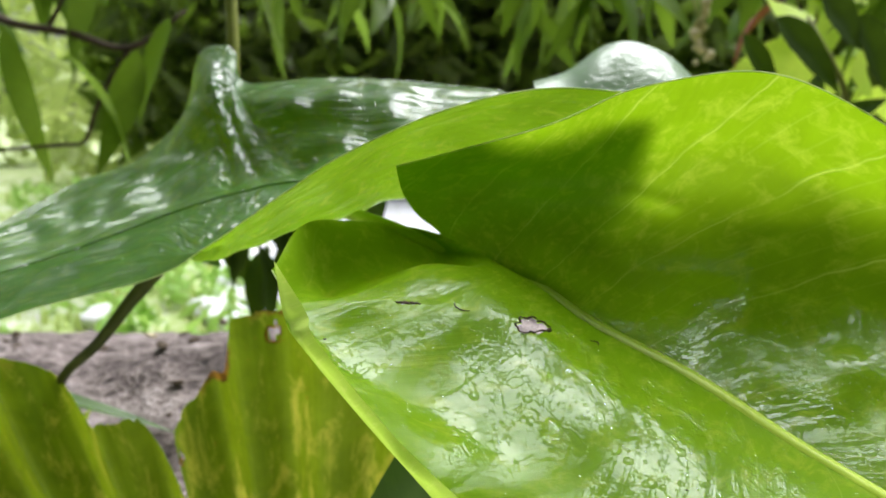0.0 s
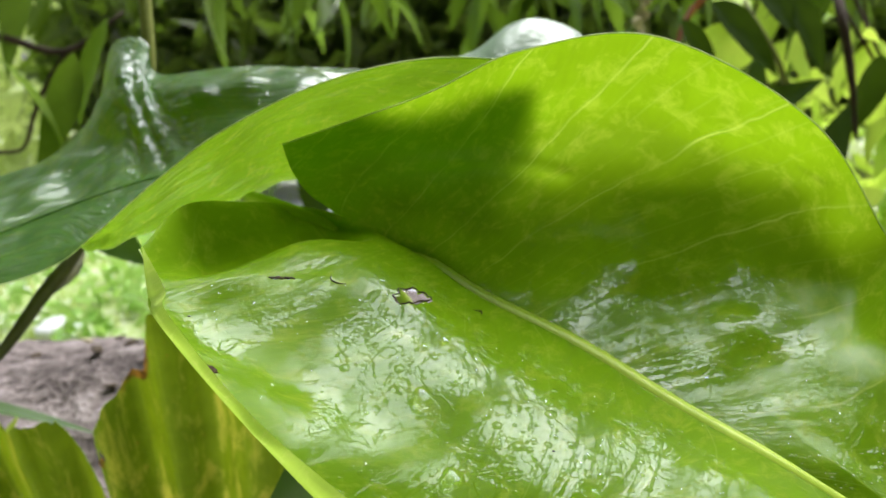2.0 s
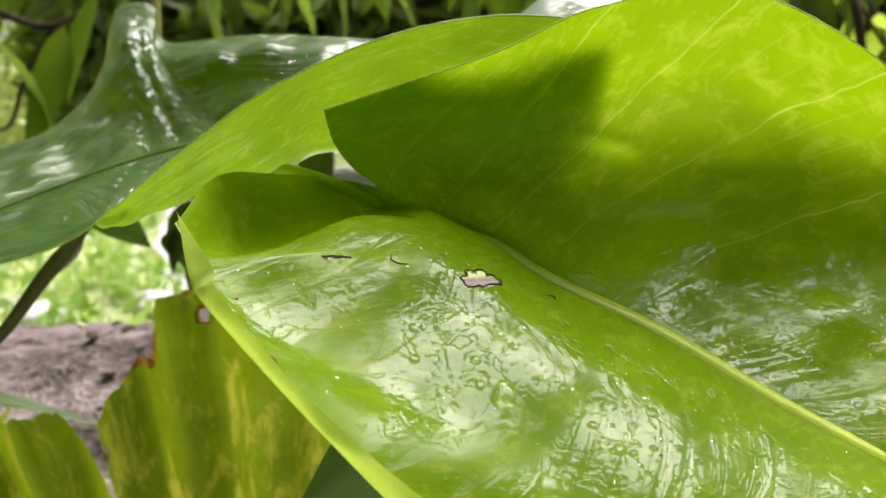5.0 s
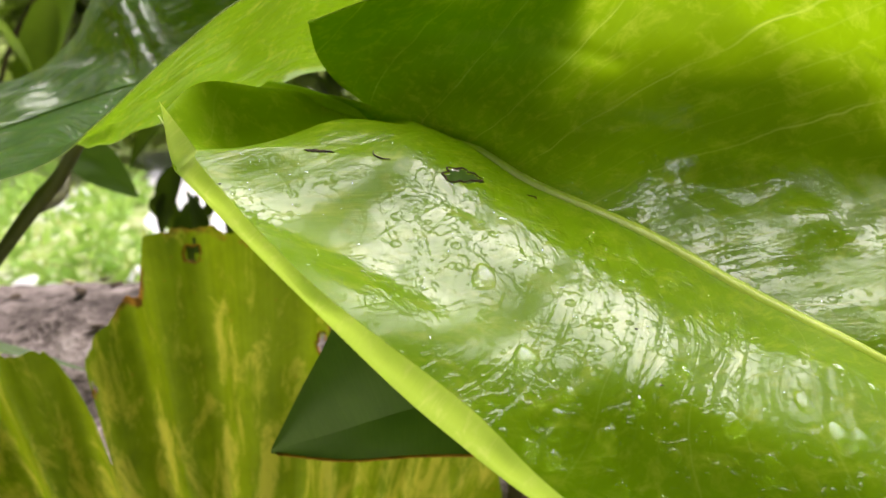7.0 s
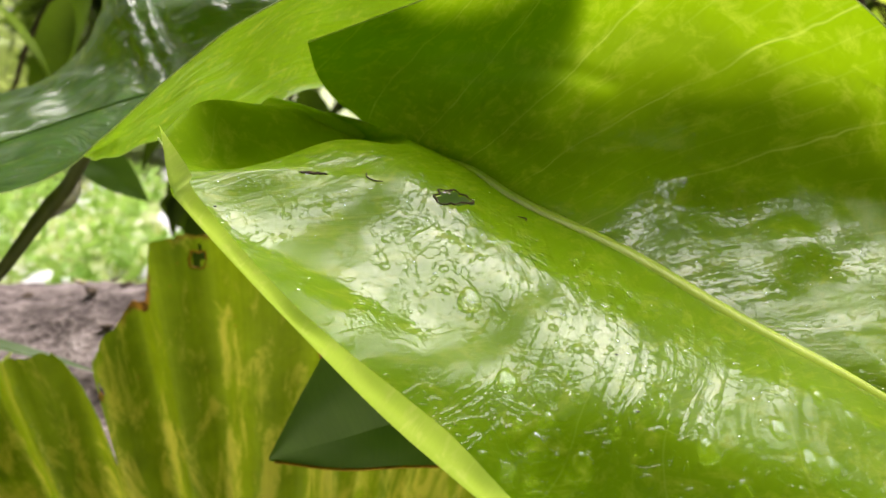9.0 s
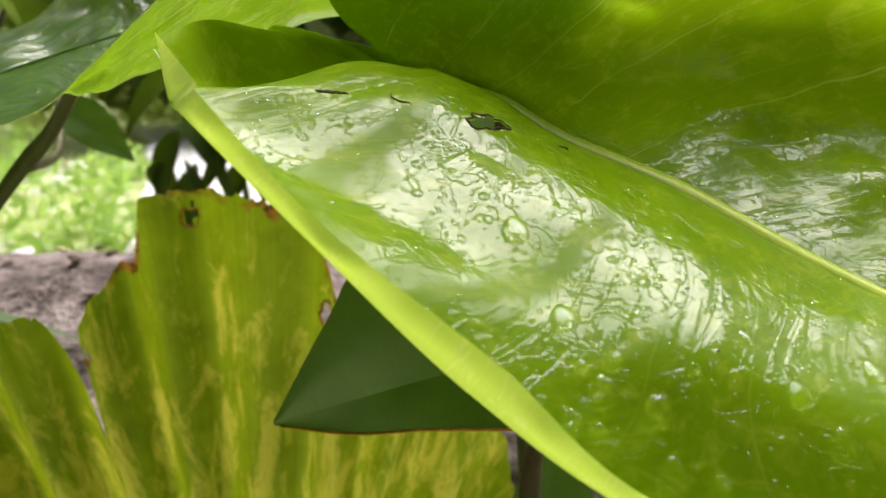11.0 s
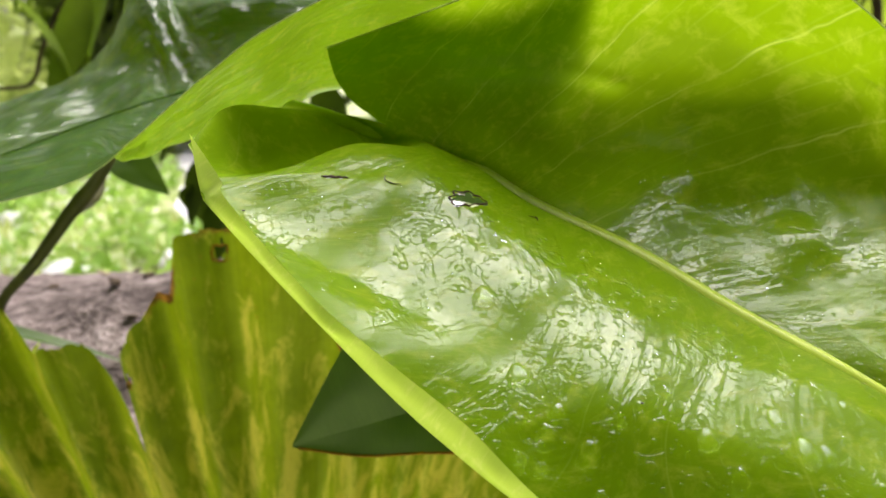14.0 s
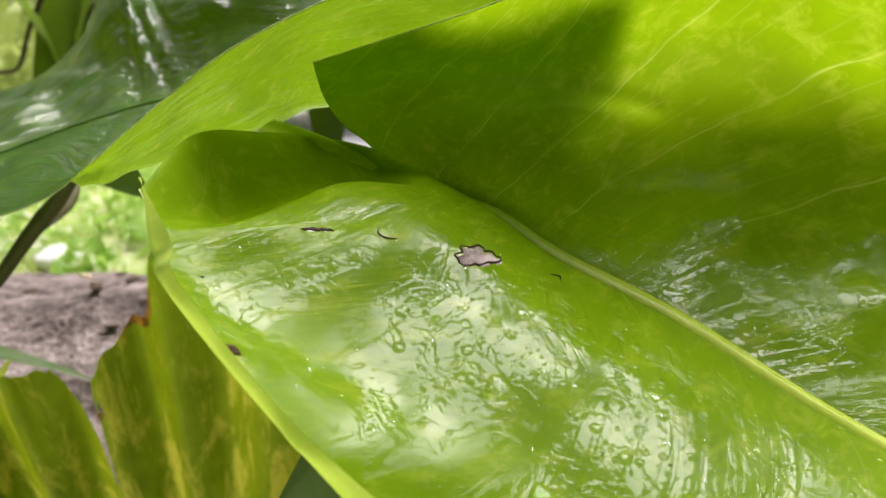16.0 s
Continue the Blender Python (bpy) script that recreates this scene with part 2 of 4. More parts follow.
M_MAIN = leaf_material("young_leaf", (0.105, 0.205, 0.005), (0.165, 0.29, 0.008), (0.27, 0.46, 0.006), 0.40, 0.32, wet=1.0, run_scale=(5, 2.6, 1), blotch=(0.42, 0.50, 0.05), blotch_at=0.50, blotch_soft=0.22, blotch_scale=(42, 24, 1), blotch_mix=0.45,
                       wet_over=((0.0, (1, 1, 1)), (0.42, (1, 1, 1)), (0.455, (0.3, 0.3, 0.3)), (0.50, (0.3, 0.3, 0.3)), (0.515, (1, 1, 1)), (0.71, (1, 1, 1)), (0.78, (0.1, 0.1, 0.1)), (1.0, (0.12, 0.12, 0.12))), veins=0.55, dry_end=((0.11, (0.1, 0.1, 0.1)), (0.17, (1, 1, 1))), sheen=0.16, dry_streaks=0.6)
M_RIM = leaf_material("leaf_underside", (0.42, 0.56, 0.09), (0.54, 0.68, 0.14), (0.50, 0.70, 0.08), 0.36, 0.42, blotch=(0.62, 0.70, 0.22), blotch_at=0.53, blotch_soft=0.1, blotch_scale=(34, 9, 1), blotch_mix=0.3)
M_EDGE = leaf_material("pale_edge", (0.50, 0.64, 0.22), (0.62, 0.74, 0.32), (0.7, 0.85, 0.35), 0.15, 0.5)
M_RIB = leaf_material("leaf_rib", (0.34, 0.48, 0.035), (0.46, 0.60, 0.07), (0.46, 0.66, 0.03), 0.0, 0.35, sheen=0.25)
M_DARK = leaf_material("mature_leaf", (0.026, 0.090, 0.020), (0.056, 0.150, 0.036), (0.185, 0.34, 0.007), 0.38, 0.30, wet=1.0, blotch=(0.26, 0.32, 0.04), blotch_at=0.52, blotch_soft=0.2, blotch_scale=(46, 30, 1), blotch_mix=0.5, sheen=0.03, ripple=0.00008, film_rough=0.15, film_ior=2.5, run_scale=(9, 30, 1), run_mix=1.0, combed=0.009)
M_BACK = leaf_material("thick_leaf", (0.10, 0.20, 0.085), (0.17, 0.28, 0.14), (0.10, 0.20, 0.01), 0.10, 0.4, wet=1.0, sheen=0.5, ripple=0.0001, film_rough=0.22, film_ior=1.6, run_scale=(9, 22, 1), run_mix=1.6, combed=0.0015)
M_SHADE = leaf_material("shaded_leaf", (0.042, 0.095, 0.016), (0.080, 0.15, 0.030), (0.08, 0.18, 0.01), 0.22, 0.3, sheen=0.7)
M_PALM = leaf_material("pleated_leaf", (0.056, 0.108, 0.004), (0.27, 0.35, 0.016), (0.32, 0.45, 0.01), 0.33, 0.42, blotch=(0.66, 0.57, 0.08), blotch_at=0.565, blotch_soft=0.12, blotch_scale=(30, 26, 1), blotch_mix=0.65, streak=0.3, blotch_base=0.72, wear=True)
M_SCAR = rough_material("scar_tissue", [(0.3, (0.02, 0.012, 0.006)), (0.7, (0.09, 0.045, 0.02))], 300, 0.7, 0.0003)
M_BROWN = rough_material("withered_edge", [(0.3, (0.13, 0.045, 0.01)), (0.6, (0.46, 0.21, 0.025))], 90, 0.7, 0.001)
M_BUSH = leaf_material("hanging_leaf", (0.017, 0.042, 0.007), (0.050, 0.100, 0.014), (0.20, 0.34, 0.02), 0.33, 0.4, random_hue=0.07)
# sunlight is painted into this leaf colour, far brighter than the hanging leaves
M_SUNNY = leaf_material("sun_toned_leaf", (0.24, 0.40, 0.04), (0.40, 0.58, 0.09), (0.62, 0.88, 0.10), 0.55, 0.45, random_hue=0.04)
# near-black green holds the shade of leaves seen against the light
M_LIMP = leaf_material("shade_toned_leaf", (0.014, 0.030, 0.005), (0.034, 0.062, 0.009), (0.10, 0.18, 0.01), 0.2, 0.6, sheen=0.05)
M_WEED = leaf_material("weed_leaf", (0.20, 0.37, 0.07), (0.36, 0.55, 0.17), (0.48, 0.74, 0.16), 0.42, 0.5)
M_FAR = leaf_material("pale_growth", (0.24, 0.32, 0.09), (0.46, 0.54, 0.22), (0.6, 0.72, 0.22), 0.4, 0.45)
M_TWIG = rough_material("twig_bark", [(0.3, (0.03, 0.022, 0.014)), (0.7, (0.09, 0.06, 0.035))], 60, 0.8, 0.001)
M_STALK = rough_material("stalk_skin", [(0.3, (0.035, 0.04, 0.012)), (0.7, (0.08, 0.075, 0.02))], 40, 0.5, 0.0006, (1, 1, 0.3))
M_STEM = rough_material("green_stem", [(0.3, (0.16, 0.18, 0.04)), (0.7, (0.30, 0.32, 0.08))], 40, 0.5, 0.0006)
M_LOG = rough_material("weathered_log", [(0.36, (0.025, 0.02, 0.018)), (0.45, (0.12, 0.095, 0.09)), (0.53, (0.26, 0.215, 0.205)), (0.64, (0.42, 0.36, 0.355))], 20, 0.8, 0.03, (0.7, 1, 1), 6)
M_GROUND = rough_material("lawn_soil", [(0.34, (0.12, 0.18, 0.04)), (0.46, (0.34, 0.44, 0.14)), (0.53, (0.46, 0.52, 0.30)), (0.60, (0.66, 0.66, 0.62))], 4, 0.9, 0.02)
M_STONE = rough_material("pale_stone", [(0.3, (0.72, 0.72, 0.77)), (0.7, (0.88, 0.88, 0.92))], 20, 0.7, 0.003)
M_RED = leaf_material("withered_leaf", (0.12, 0.03, 0.015), (0.22, 0.07, 0.03), (0.3, 0.1, 0.04), 0.2, 0.5)
M_YELLOW = leaf_material("yellow_leaf", (0.45, 0.22, 0.04), (0.65, 0.36, 0.08), (0.7, 0.4, 0.1), 0.3, 0.5)
M_CREAM = rough_material("withered_bud", [(0.3, (0.45, 0.38, 0.20)), (0.7, (0.68, 0.62, 0.42))], 60, 0.8, 0.001)


def water_material():
    m, nt, bsdf, outp = mat("water")
    bsdf.inputs["Base Color"].default_value = (1, 1, 1, 1)
    bsdf.inputs["Transmission Weight"].default_value = 1.0
    bsdf.inputs["Roughness"].default_value = 0.0
    bsdf.inputs["IOR"].default_value = 1.33
    return m


M_WATER = water_material()

# ---------------------------------------------------------------- builders


def link_mesh(name, verts, faces, material, parent=None, label="", uvs=None, smooth=True, veins=None):
    me = bpy.data.meshes.new(name)
    me.from_pydata([tuple(v) for v in verts], [], faces)
    if uvs is not None:
        layer = me.uv_layers.new(name="UVMap")
        idx = np.empty(len(me.loops), dtype=np.int32)
        me.loops.foreach_get("vertex_index", idx)
        layer.data.foreach_set("uv", np.asarray(uvs, float)[idx].ravel())
    if veins is not None:
        layer = me.uv_layers.new(name="Veins")
        layer.data.foreach_set("uv", np.asarray(veins, float)[idx].ravel())
    if smooth:
        me.polygons.foreach_set("use_smooth", [True] * len(me.polygons))
    me.materials.append(material)
    ob = new(name, me)
    ob.parent = parent
    if label:
        tagged(ob, label)
    return ob


def base(name, place, label, category, group="", kind=""):
    """The Empty at a thing's base that carries its parts."""
    e = new(name)
    e.empty_display_size = 0.02
    e.location = place
    tagged(e, label, category, group, kind)
    bpy.context.view_layer.update()
    return e


def put(ob, parent):
    """Makes ob, built in world metres, a part of parent without moving it."""
    ob.parent = parent
    ob.matrix_parent_inverse = Matrix.Translation(-parent.location) if parent.parent is None else Matrix()
    return ob


def curve(points, s):
    """Catmull-Rom through points, at the parameters s from 0 to len - 1."""
    p = np.asarray(points, float)
    p = np.concatenate([[2 * p[0] - p[1]], p, [2 * p[-1] - p[-2]]])
    s = np.clip(np.asarray(s, float), 0, len(p) - 3 - 1e-6)
    i = s.astype(int)
    t = (s - i).reshape(-1, *([1] * (p.ndim - 1)))
    a, b, c, d = p[i], p[i + 1], p[i + 2], p[i + 3]
    return 0.5 * (2 * b + (c - a) * t + (2 * a - 5 * b + 4 * c - d) * t**2 + (3 * b - a - 3 * c + d) * t**3)


def loft(rib, veins, nu, nv):
    """Half a blade: side veins that run from the rib to the margin, lofted along the rib. An array nu x nv x 3."""
    rows = np.array([curve([r, *v], np.linspace(0, len(v), nv)) for r, v in zip(rib, veins)])
    return curve(rows, np.linspace(0, len(rows) - 1, nu))


def normals(g):
    n = np.cross(np.gradient(g, axis=0), np.gradient(g, axis=1))
    return n / np.maximum(np.linalg.norm(n, axis=2, keepdims=True), 1e-9)


def grid_faces(nu, nv, start=0, skip=None):
    return [(start + i * nv + j, start + (i + 1) * nv + j, start + (i + 1) * nv + j + 1, start + i * nv + j + 1)
            for i in range(nu - 1) for j in range(nv - 1) if skip is None or not skip[i, j]]


def tube(name, points, radii, material, parent=None, label="", sides=8, steps=4):
    """A round stem through points, tapering through radii."""
    n = (len(points) - 1) * steps + 1
    s = np.linspace(0, len(points) - 1, n)
    p, r = curve(points, s), np.interp(s, range(len(radii)), radii) if len(radii) == len(points) else np.interp(s, np.linspace(0, len(points) - 1, len(radii)), radii)
    d = np.gradient(p, axis=0)
    verts, faces = [], []
    side = Vector((0.3, 0.2, 0.93))
    for k in range(n):
        f = Vector(d[k]).normalized()
        x = f.cross(side).normalized()
        y = f.cross(x)
        for q in range(sides):
            a = 2 * math.pi * q / sides
            verts.append(Vector(p[k]) + (x * math.cos(a) + y * math.sin(a)) * r[k])
    for k in range(n - 1):
        for q in range(sides):
            faces.append((k * sides + q, k * sides + (q + 1) % sides, (k + 1) * sides + (q + 1) % sides, (k + 1) * sides + q))
    faces.append(tuple(range(sides - 1, -1, -1)))
    faces.append(tuple((n - 1) * sides + q for q in range(sides)))
    ob = link_mesh(name, verts, faces, material, None, label, [(v[0] * 4, v[2] * 4) for v in verts])
    return put(ob, parent) if parent else ob


# ---------------------------------------------------------------- large structure: lawn and log


def ground():
    n = 90
    verts, faces = [], []
    xs = np.sign(np.linspace(-1, 1, n)) * np.abs(np.linspace(-1, 1, n)) ** 4 * 400
    for y in xs:
        for x in xs:
            near = max(0.0, 1 - math.hypot(x, y) / 30)
            verts.append((x, y + 2, 0.05 * near * noise.noise((x * 1.3, y * 1.3, 0))))
    return tagged(link_mesh("ground", verts, grid_faces(n, n), M_GROUND), "mossy green lawn with patches of bare soil", "ground", kind="structure")


ground()


def log():
    """A thick fallen trunk half sunk in the soil, running across behind the plant."""
    nu, nv, verts = 360, 110, []
    for i in range(nu):
        s = i / (nu - 1)
        c = Vector((-1.6 + 3.6 * s, 0.70 + 0.10 * s, 0.198 * s - 0.013))
        for j in range(nv):
            a = 2 * math.pi * j / (nv - 1)
            d = Vector((0, math.cos(a), math.sin(a)))
            q = c + d * 0.28
            r = 0.275 + 0.022 * noise.noise(q * 5) + 0.008 * noise.noise(q * 22) + 0.004 * noise.noise(q * 60)
            r -= 0.035 * max(0, noise.noise(Vector((q.x * 6, q.y * 16, q.z * 16))) - 0.28)
            verts.append(c + d * r)
    b = base("fallen_log", (0.1, 0.7, 0.0), "weathered grey-brown fallen tree trunk lying on the lawn", "log")
    put(link_mesh("trunk", verts, grid_faces(nu, nv), M_LOG, None, "", [(v[0], v[2]) for v in verts]), b)
    return b


log()

# ---------------------------------------------------------------- the young leaf in front
RIB = [(-0.001, 0.3120, 0.5012), (0.020, 0.293, 0.4935), (0.037, 0.279, 0.486), (0.054, 0.270, 0.475), (0.084, 0.250, 0.462),
       (0.112, 0.232, 0.446), (0.140, 0.213, 0.432), (0.175, 0.188, 0.412), (0.205, 0.165, 0.394)]
RIGHT = [
    [(-0.0105, 0.3130, 0.5090), (-0.0170, 0.3130, 0.5185), (-0.0186, 0.3080, 0.5290)],
    [(0.021, 0.303, 0.507), (0.027, 0.301, 0.526), (0.035, 0.276, 0.545)],
    [(0.050, 0.303, 0.501), (0.063, 0.300, 0.529), (0.070, 0.271, 0.559)],
    [(0.082, 0.298, 0.496), (0.112, 0.296, 0.530), (0.118, 0.270, 0.562)],
    [(0.122, 0.276, 0.482), (0.171, 0.294, 0.507), (0.175, 0.274, 0.531)],
    [(0.151, 0.250, 0.455), (0.184, 0.271, 0.468), (0.204, 0.272, 0.488)],
    [(0.163, 0.217, 0.434), (0.186, 0.233, 0.452), (0.201, 0.246, 0.486)],
    [(0.188, 0.190, 0.413), (0.201, 0.196, 0.424), (0.208, 0.203, 0.444)],
    [(0.207, 0.165, 0.395), (0.209, 0.165, 0.396), (0.211, 0.165, 0.397)],
]
LEFT = [
    [(-0.016, 0.3130, 0.5045), (-0.034, 0.3125, 0.507), (-0.0523, 0.2876, 0.5085), (-0.0556, 0.2466, 0.4995)],
    [(0.0133, 0.2770, 0.4945), (-0.0058, 0.2665, 0.4962), (-0.0282, 0.2500, 0.4915), (-0.0477, 0.2366, 0.4897)],
    [(0.021, 0.262, 0.4895), (0.002, 0.250, 0.4888), (-0.022, 0.242, 0.4878), (-0.0488, 0.2309, 0.4877)],
    [(0.036, 0.241, 0.4765), (0.020, 0.236, 0.472), (-0.023, 0.222, 0.474), (-0.0399, 0.2122, 0.4837)],
    [(0.063, 0.217, 0.4620), (0.050, 0.212, 0.458), (0.026, 0.204, 0.453), (-0.0128, 0.1900, 0.4615)],
    [(0.086, 0.200, 0.4470), (0.063, 0.185, 0.445), (0.043, 0.179, 0.435), (0.0179, 0.1765, 0.4340)],
    [(0.110, 0.192, 0.4350), (0.084, 0.175, 0.432), (0.068, 0.168, 0.418), (0.0515, 0.1658, 0.4116)],
    [(0.154, 0.175, 0.412), (0.135, 0.164, 0.408), (0.122, 0.158, 0.397), (0.1147, 0.1564, 0.3835)],
    [(0.203, 0.164, 0.395), (0.202, 0.163, 0.396), (0.201, 0.163, 0.395), (0.200, 0.162, 0.393)],
]

MARGIN_FOOT = (-0.0552, 0.2480, 0.5022)
MARGIN_CREST = [(-0.0535, 0.241, 0.5035), (-0.0400, 0.2195, 0.4925), (-0.0345, 0.2040, 0.4885), (-0.0094, 0.1855, 0.4655),
                (0.0218, 0.1704, 0.4430), (0.0511, 0.1609, 0.4186), (0.1131, 0.1580, 0.3960), (0.1995, 0.1605, 0.3935)]

# how far the blade swells (millimetres), from base to tip and from rib to margin
SWELL_LEFT = [
    [0.1, 0, -0.1, -0.1, 0, 0, -0.1],
    [0.1, 0.1, -0, -0.4, -0.6, -0.3, 0.2],
    [0, 0, 0.2, -0.3, -0.9, -0.6, 0.5],
    [-0.2, -0.2, 0.1, -1.1, 0.3, 1.7, 1],
    [-0.6, -0.3, 0.9, 1.7, 0.8, -0.6, -0.7],
    [-0.8, -1.2, -0.7, 2.5, 0.9, -0.5, -1],
    [-0.8, -1.7, -1.6, 1, 1, 0.1, -0.7],
    [-0.5, -1.8, -2.2, -0.9, 0.4, 0.3, -0.3],
    [0.2, -1.4, -2.5, -1.8, -0.4, -0.5, 0],
    [1, -0.1, -2.7, -2.3, -1, -0.2, 0.6],
    [1.3, 1.9, -0.3, -1.1, -0.4, 0, 0.4],
    [0.9, 2.1, 2.4, 1.3, 0.3, 0, 0],
    [0.5, 1.1, 1.4, 1, 0.4, 0.1, -0.1],
    [0, 0.1, 0.2, 0.3, 0.3, 0.1, -0.1],
]
SWELL_RIGHT = [
    [0.2, 0.1, -0, -0, -0, -0, 0],
    [-0, 0, 0, 0, 0, 0, -0],
    [-0.6, -0.1, 0.1, 0.1, 0.1, 0, -0],
    [-1.4, -1.3, 0.5, 0.3, 0.1, 0, -0.1],
    [-2.1, -1.6, 0.7, 0.5, 0.1, -0.1, -0.1],
    [-2.5, -2.1, 1.1, 0.4, -0.1, -0.1, -0],
    [-2, 1.1, 1.2, -0.4, -0.4, -0.1, 0.1],
    [-1.8, -0.6, -1.9, -1.5, 0.2, 0.4, 0],
    [-0.5, 0.5, 2.9, 3, 2.1, 0.6, -0.2],
    [0.9, 1.8, 1.8, 2.7, 1.8, 0.6, -0.2],
    [2.3, 3, 1.3, 0.9, 0.7, 0.3, -0.1],
    [1.5, 1.2, 0.6, 0.2, 0.1, 0.1, -0],
    [0.5, 0.2, 0.1, -0.1, -0.1, -0, 0],
    [-0.3, -0.3, -0.3, -0.2, -0.1, -0.1, 0],
]
FOLD = [(0.4, 0.32), (0.7, 0.483), (1.12, 0.557), (1.72, 0.583), (2.38, 0.543), (2.8, 0.50)]


def swell(g, heights):
    """Lifts and sinks the blade by the given heights, spread smoothly."""
    nu, nv, _ = g.shape
    h = np.array(heights) * 0.001
    v = np.linspace(0, 1, nv)
    across = curve(np.eye(h.shape[1]), np.linspace(0, h.shape[1] - 1, nv)) * (np.clip(6 * v, 0, 1) * np.clip(6 * (1 - v), 0, 1))[:, None]
    along = curve(np.eye(h.shape[0]), np.linspace(0, h.shape[0] - 1, nu))
    return g + upward(g) * (along @ h @ across.T)[..., None]


def sink(g):
    """Lets the base lobe drop behind the ridge in front of it and rise again as a wall."""
    nu, nv, _ = g.shape
    u, v = np.linspace(0, 8, nu)[:, None], np.linspace(0, 1, nv)[None]
    w = np.where(u < 1, np.sin(np.pi * np.clip(u, 0, 1)) ** 2, 0) * np.clip(4 * v, 0, 1) * np.clip(5 * (1 - v), 0, 1)
    return g + w[..., None] * np.array((0, 0.012, -0.012))


def crimp(g, line, height, width):
    """A low rounded fold that runs over the blade along a line of (row, reach)."""
    nu, nv, _ = g.shape
    path = curve(line, np.linspace(0, len(line) - 1, 90))
    spots = g[np.round(path[:, 0] / 8 * (nu - 1)).astype(int), np.round(path[:, 1] * (nv - 1)).astype(int)]
    far = np.min(np.linalg.norm(g[:, :, None] - spots[None, None], axis=3), axis=2)
    return g + upward(g) * (height * np.exp(-((far / width) ** 2)))[..., None]


def upward(g):
    """Normals of the side that faces up and towards the path."""
    n = normals(g)
    return n * np.where(n @ np.array((0, -0.6, 0.8)) < 0, -1, 1)[..., None]


def quilt(g, rows, depth, seed, slant=1.15, step=0.85, start=0.0, waves=0.0009, wall=1.0):
    """Swells the blade between its side veins, and lets it wave a little."""
    nu, nv, _ = g.shape
    n = normals(g)
    u = np.linspace(0, rows, nu)[:, None]
    v = np.linspace(0, 1, nv)[None]
    c = np.cos(2 * np.pi * (u - slant * v - start) / step)
    d = depth * (c + 0.25 * np.sqrt(c * c + 0.05)) * np.clip(4 * v, 0, 1) * np.clip(5 * (1 - v), 0, 1) * np.clip((0.68 - v) * 5, wall, 1)
    w = np.array([[noise.noise((p[0] * 55 + seed, p[1] * 55, p[2] * 55)) for p in row] for row in g])
    return g + n * (d + waves * w * np.minimum(1, 4 * v) * np.minimum(1, 0.15 + 5 * (1 - v)))[..., None]


def blade(name, halves, material, parent, label="", holes=()):
    """One sheet out of two lofted halves that meet at the rib."""
    verts, faces, uvs, veins = [], [], [], []
    for side, g in zip((1, -1), halves):
        nu, nv, _ = g.shape
        mid = (g[:-1, :-1] + g[1:, 1:]) / 2
        skip = np.zeros(mid.shape[:2], bool)
        if side < 0:
            uu, vv = np.meshgrid(np.linspace(0, 8, nu)[:-1], np.linspace(0, 1, nv)[:-1], indexing="ij")
            for hu, hv, (au, av), (bu, bv) in holes:
                det = au * bv - av * bu
                ea, eb = ((uu - hu) * bv - (vv - hv) * bu) / det, ((vv - hv) * au - (uu - hu) * av) / det
                ang = np.arctan2(eb, ea)
                skip |= ea**2 + eb**2 < (1 + 0.20 * np.sin(3 * ang + 1) + 0.14 * np.sin(7 * ang)) ** 2
        fs = grid_faces(nu, nv, len(verts), skip)
        faces += fs if side > 0 else [q[::-1] for q in fs]
        verts += g.reshape(-1, 3).tolist()
        uvs += [(i / (nu - 1), 0.5 + side * 0.5 * j / (nv - 1)) for i in range(nu) for j in range(nv)]
        veins += [((8 * i / (nu - 1) - (1.1 * j / (nv - 1) if side > 0 else 2.2 * (j / (nv - 1)) ** 0.8) + 0.215) / 0.85, j / (nv - 1)) for i in range(nu) for j in range(nv)]
    return put(link_mesh(name, verts, faces, material, None, label, uvs, True, veins), parent)


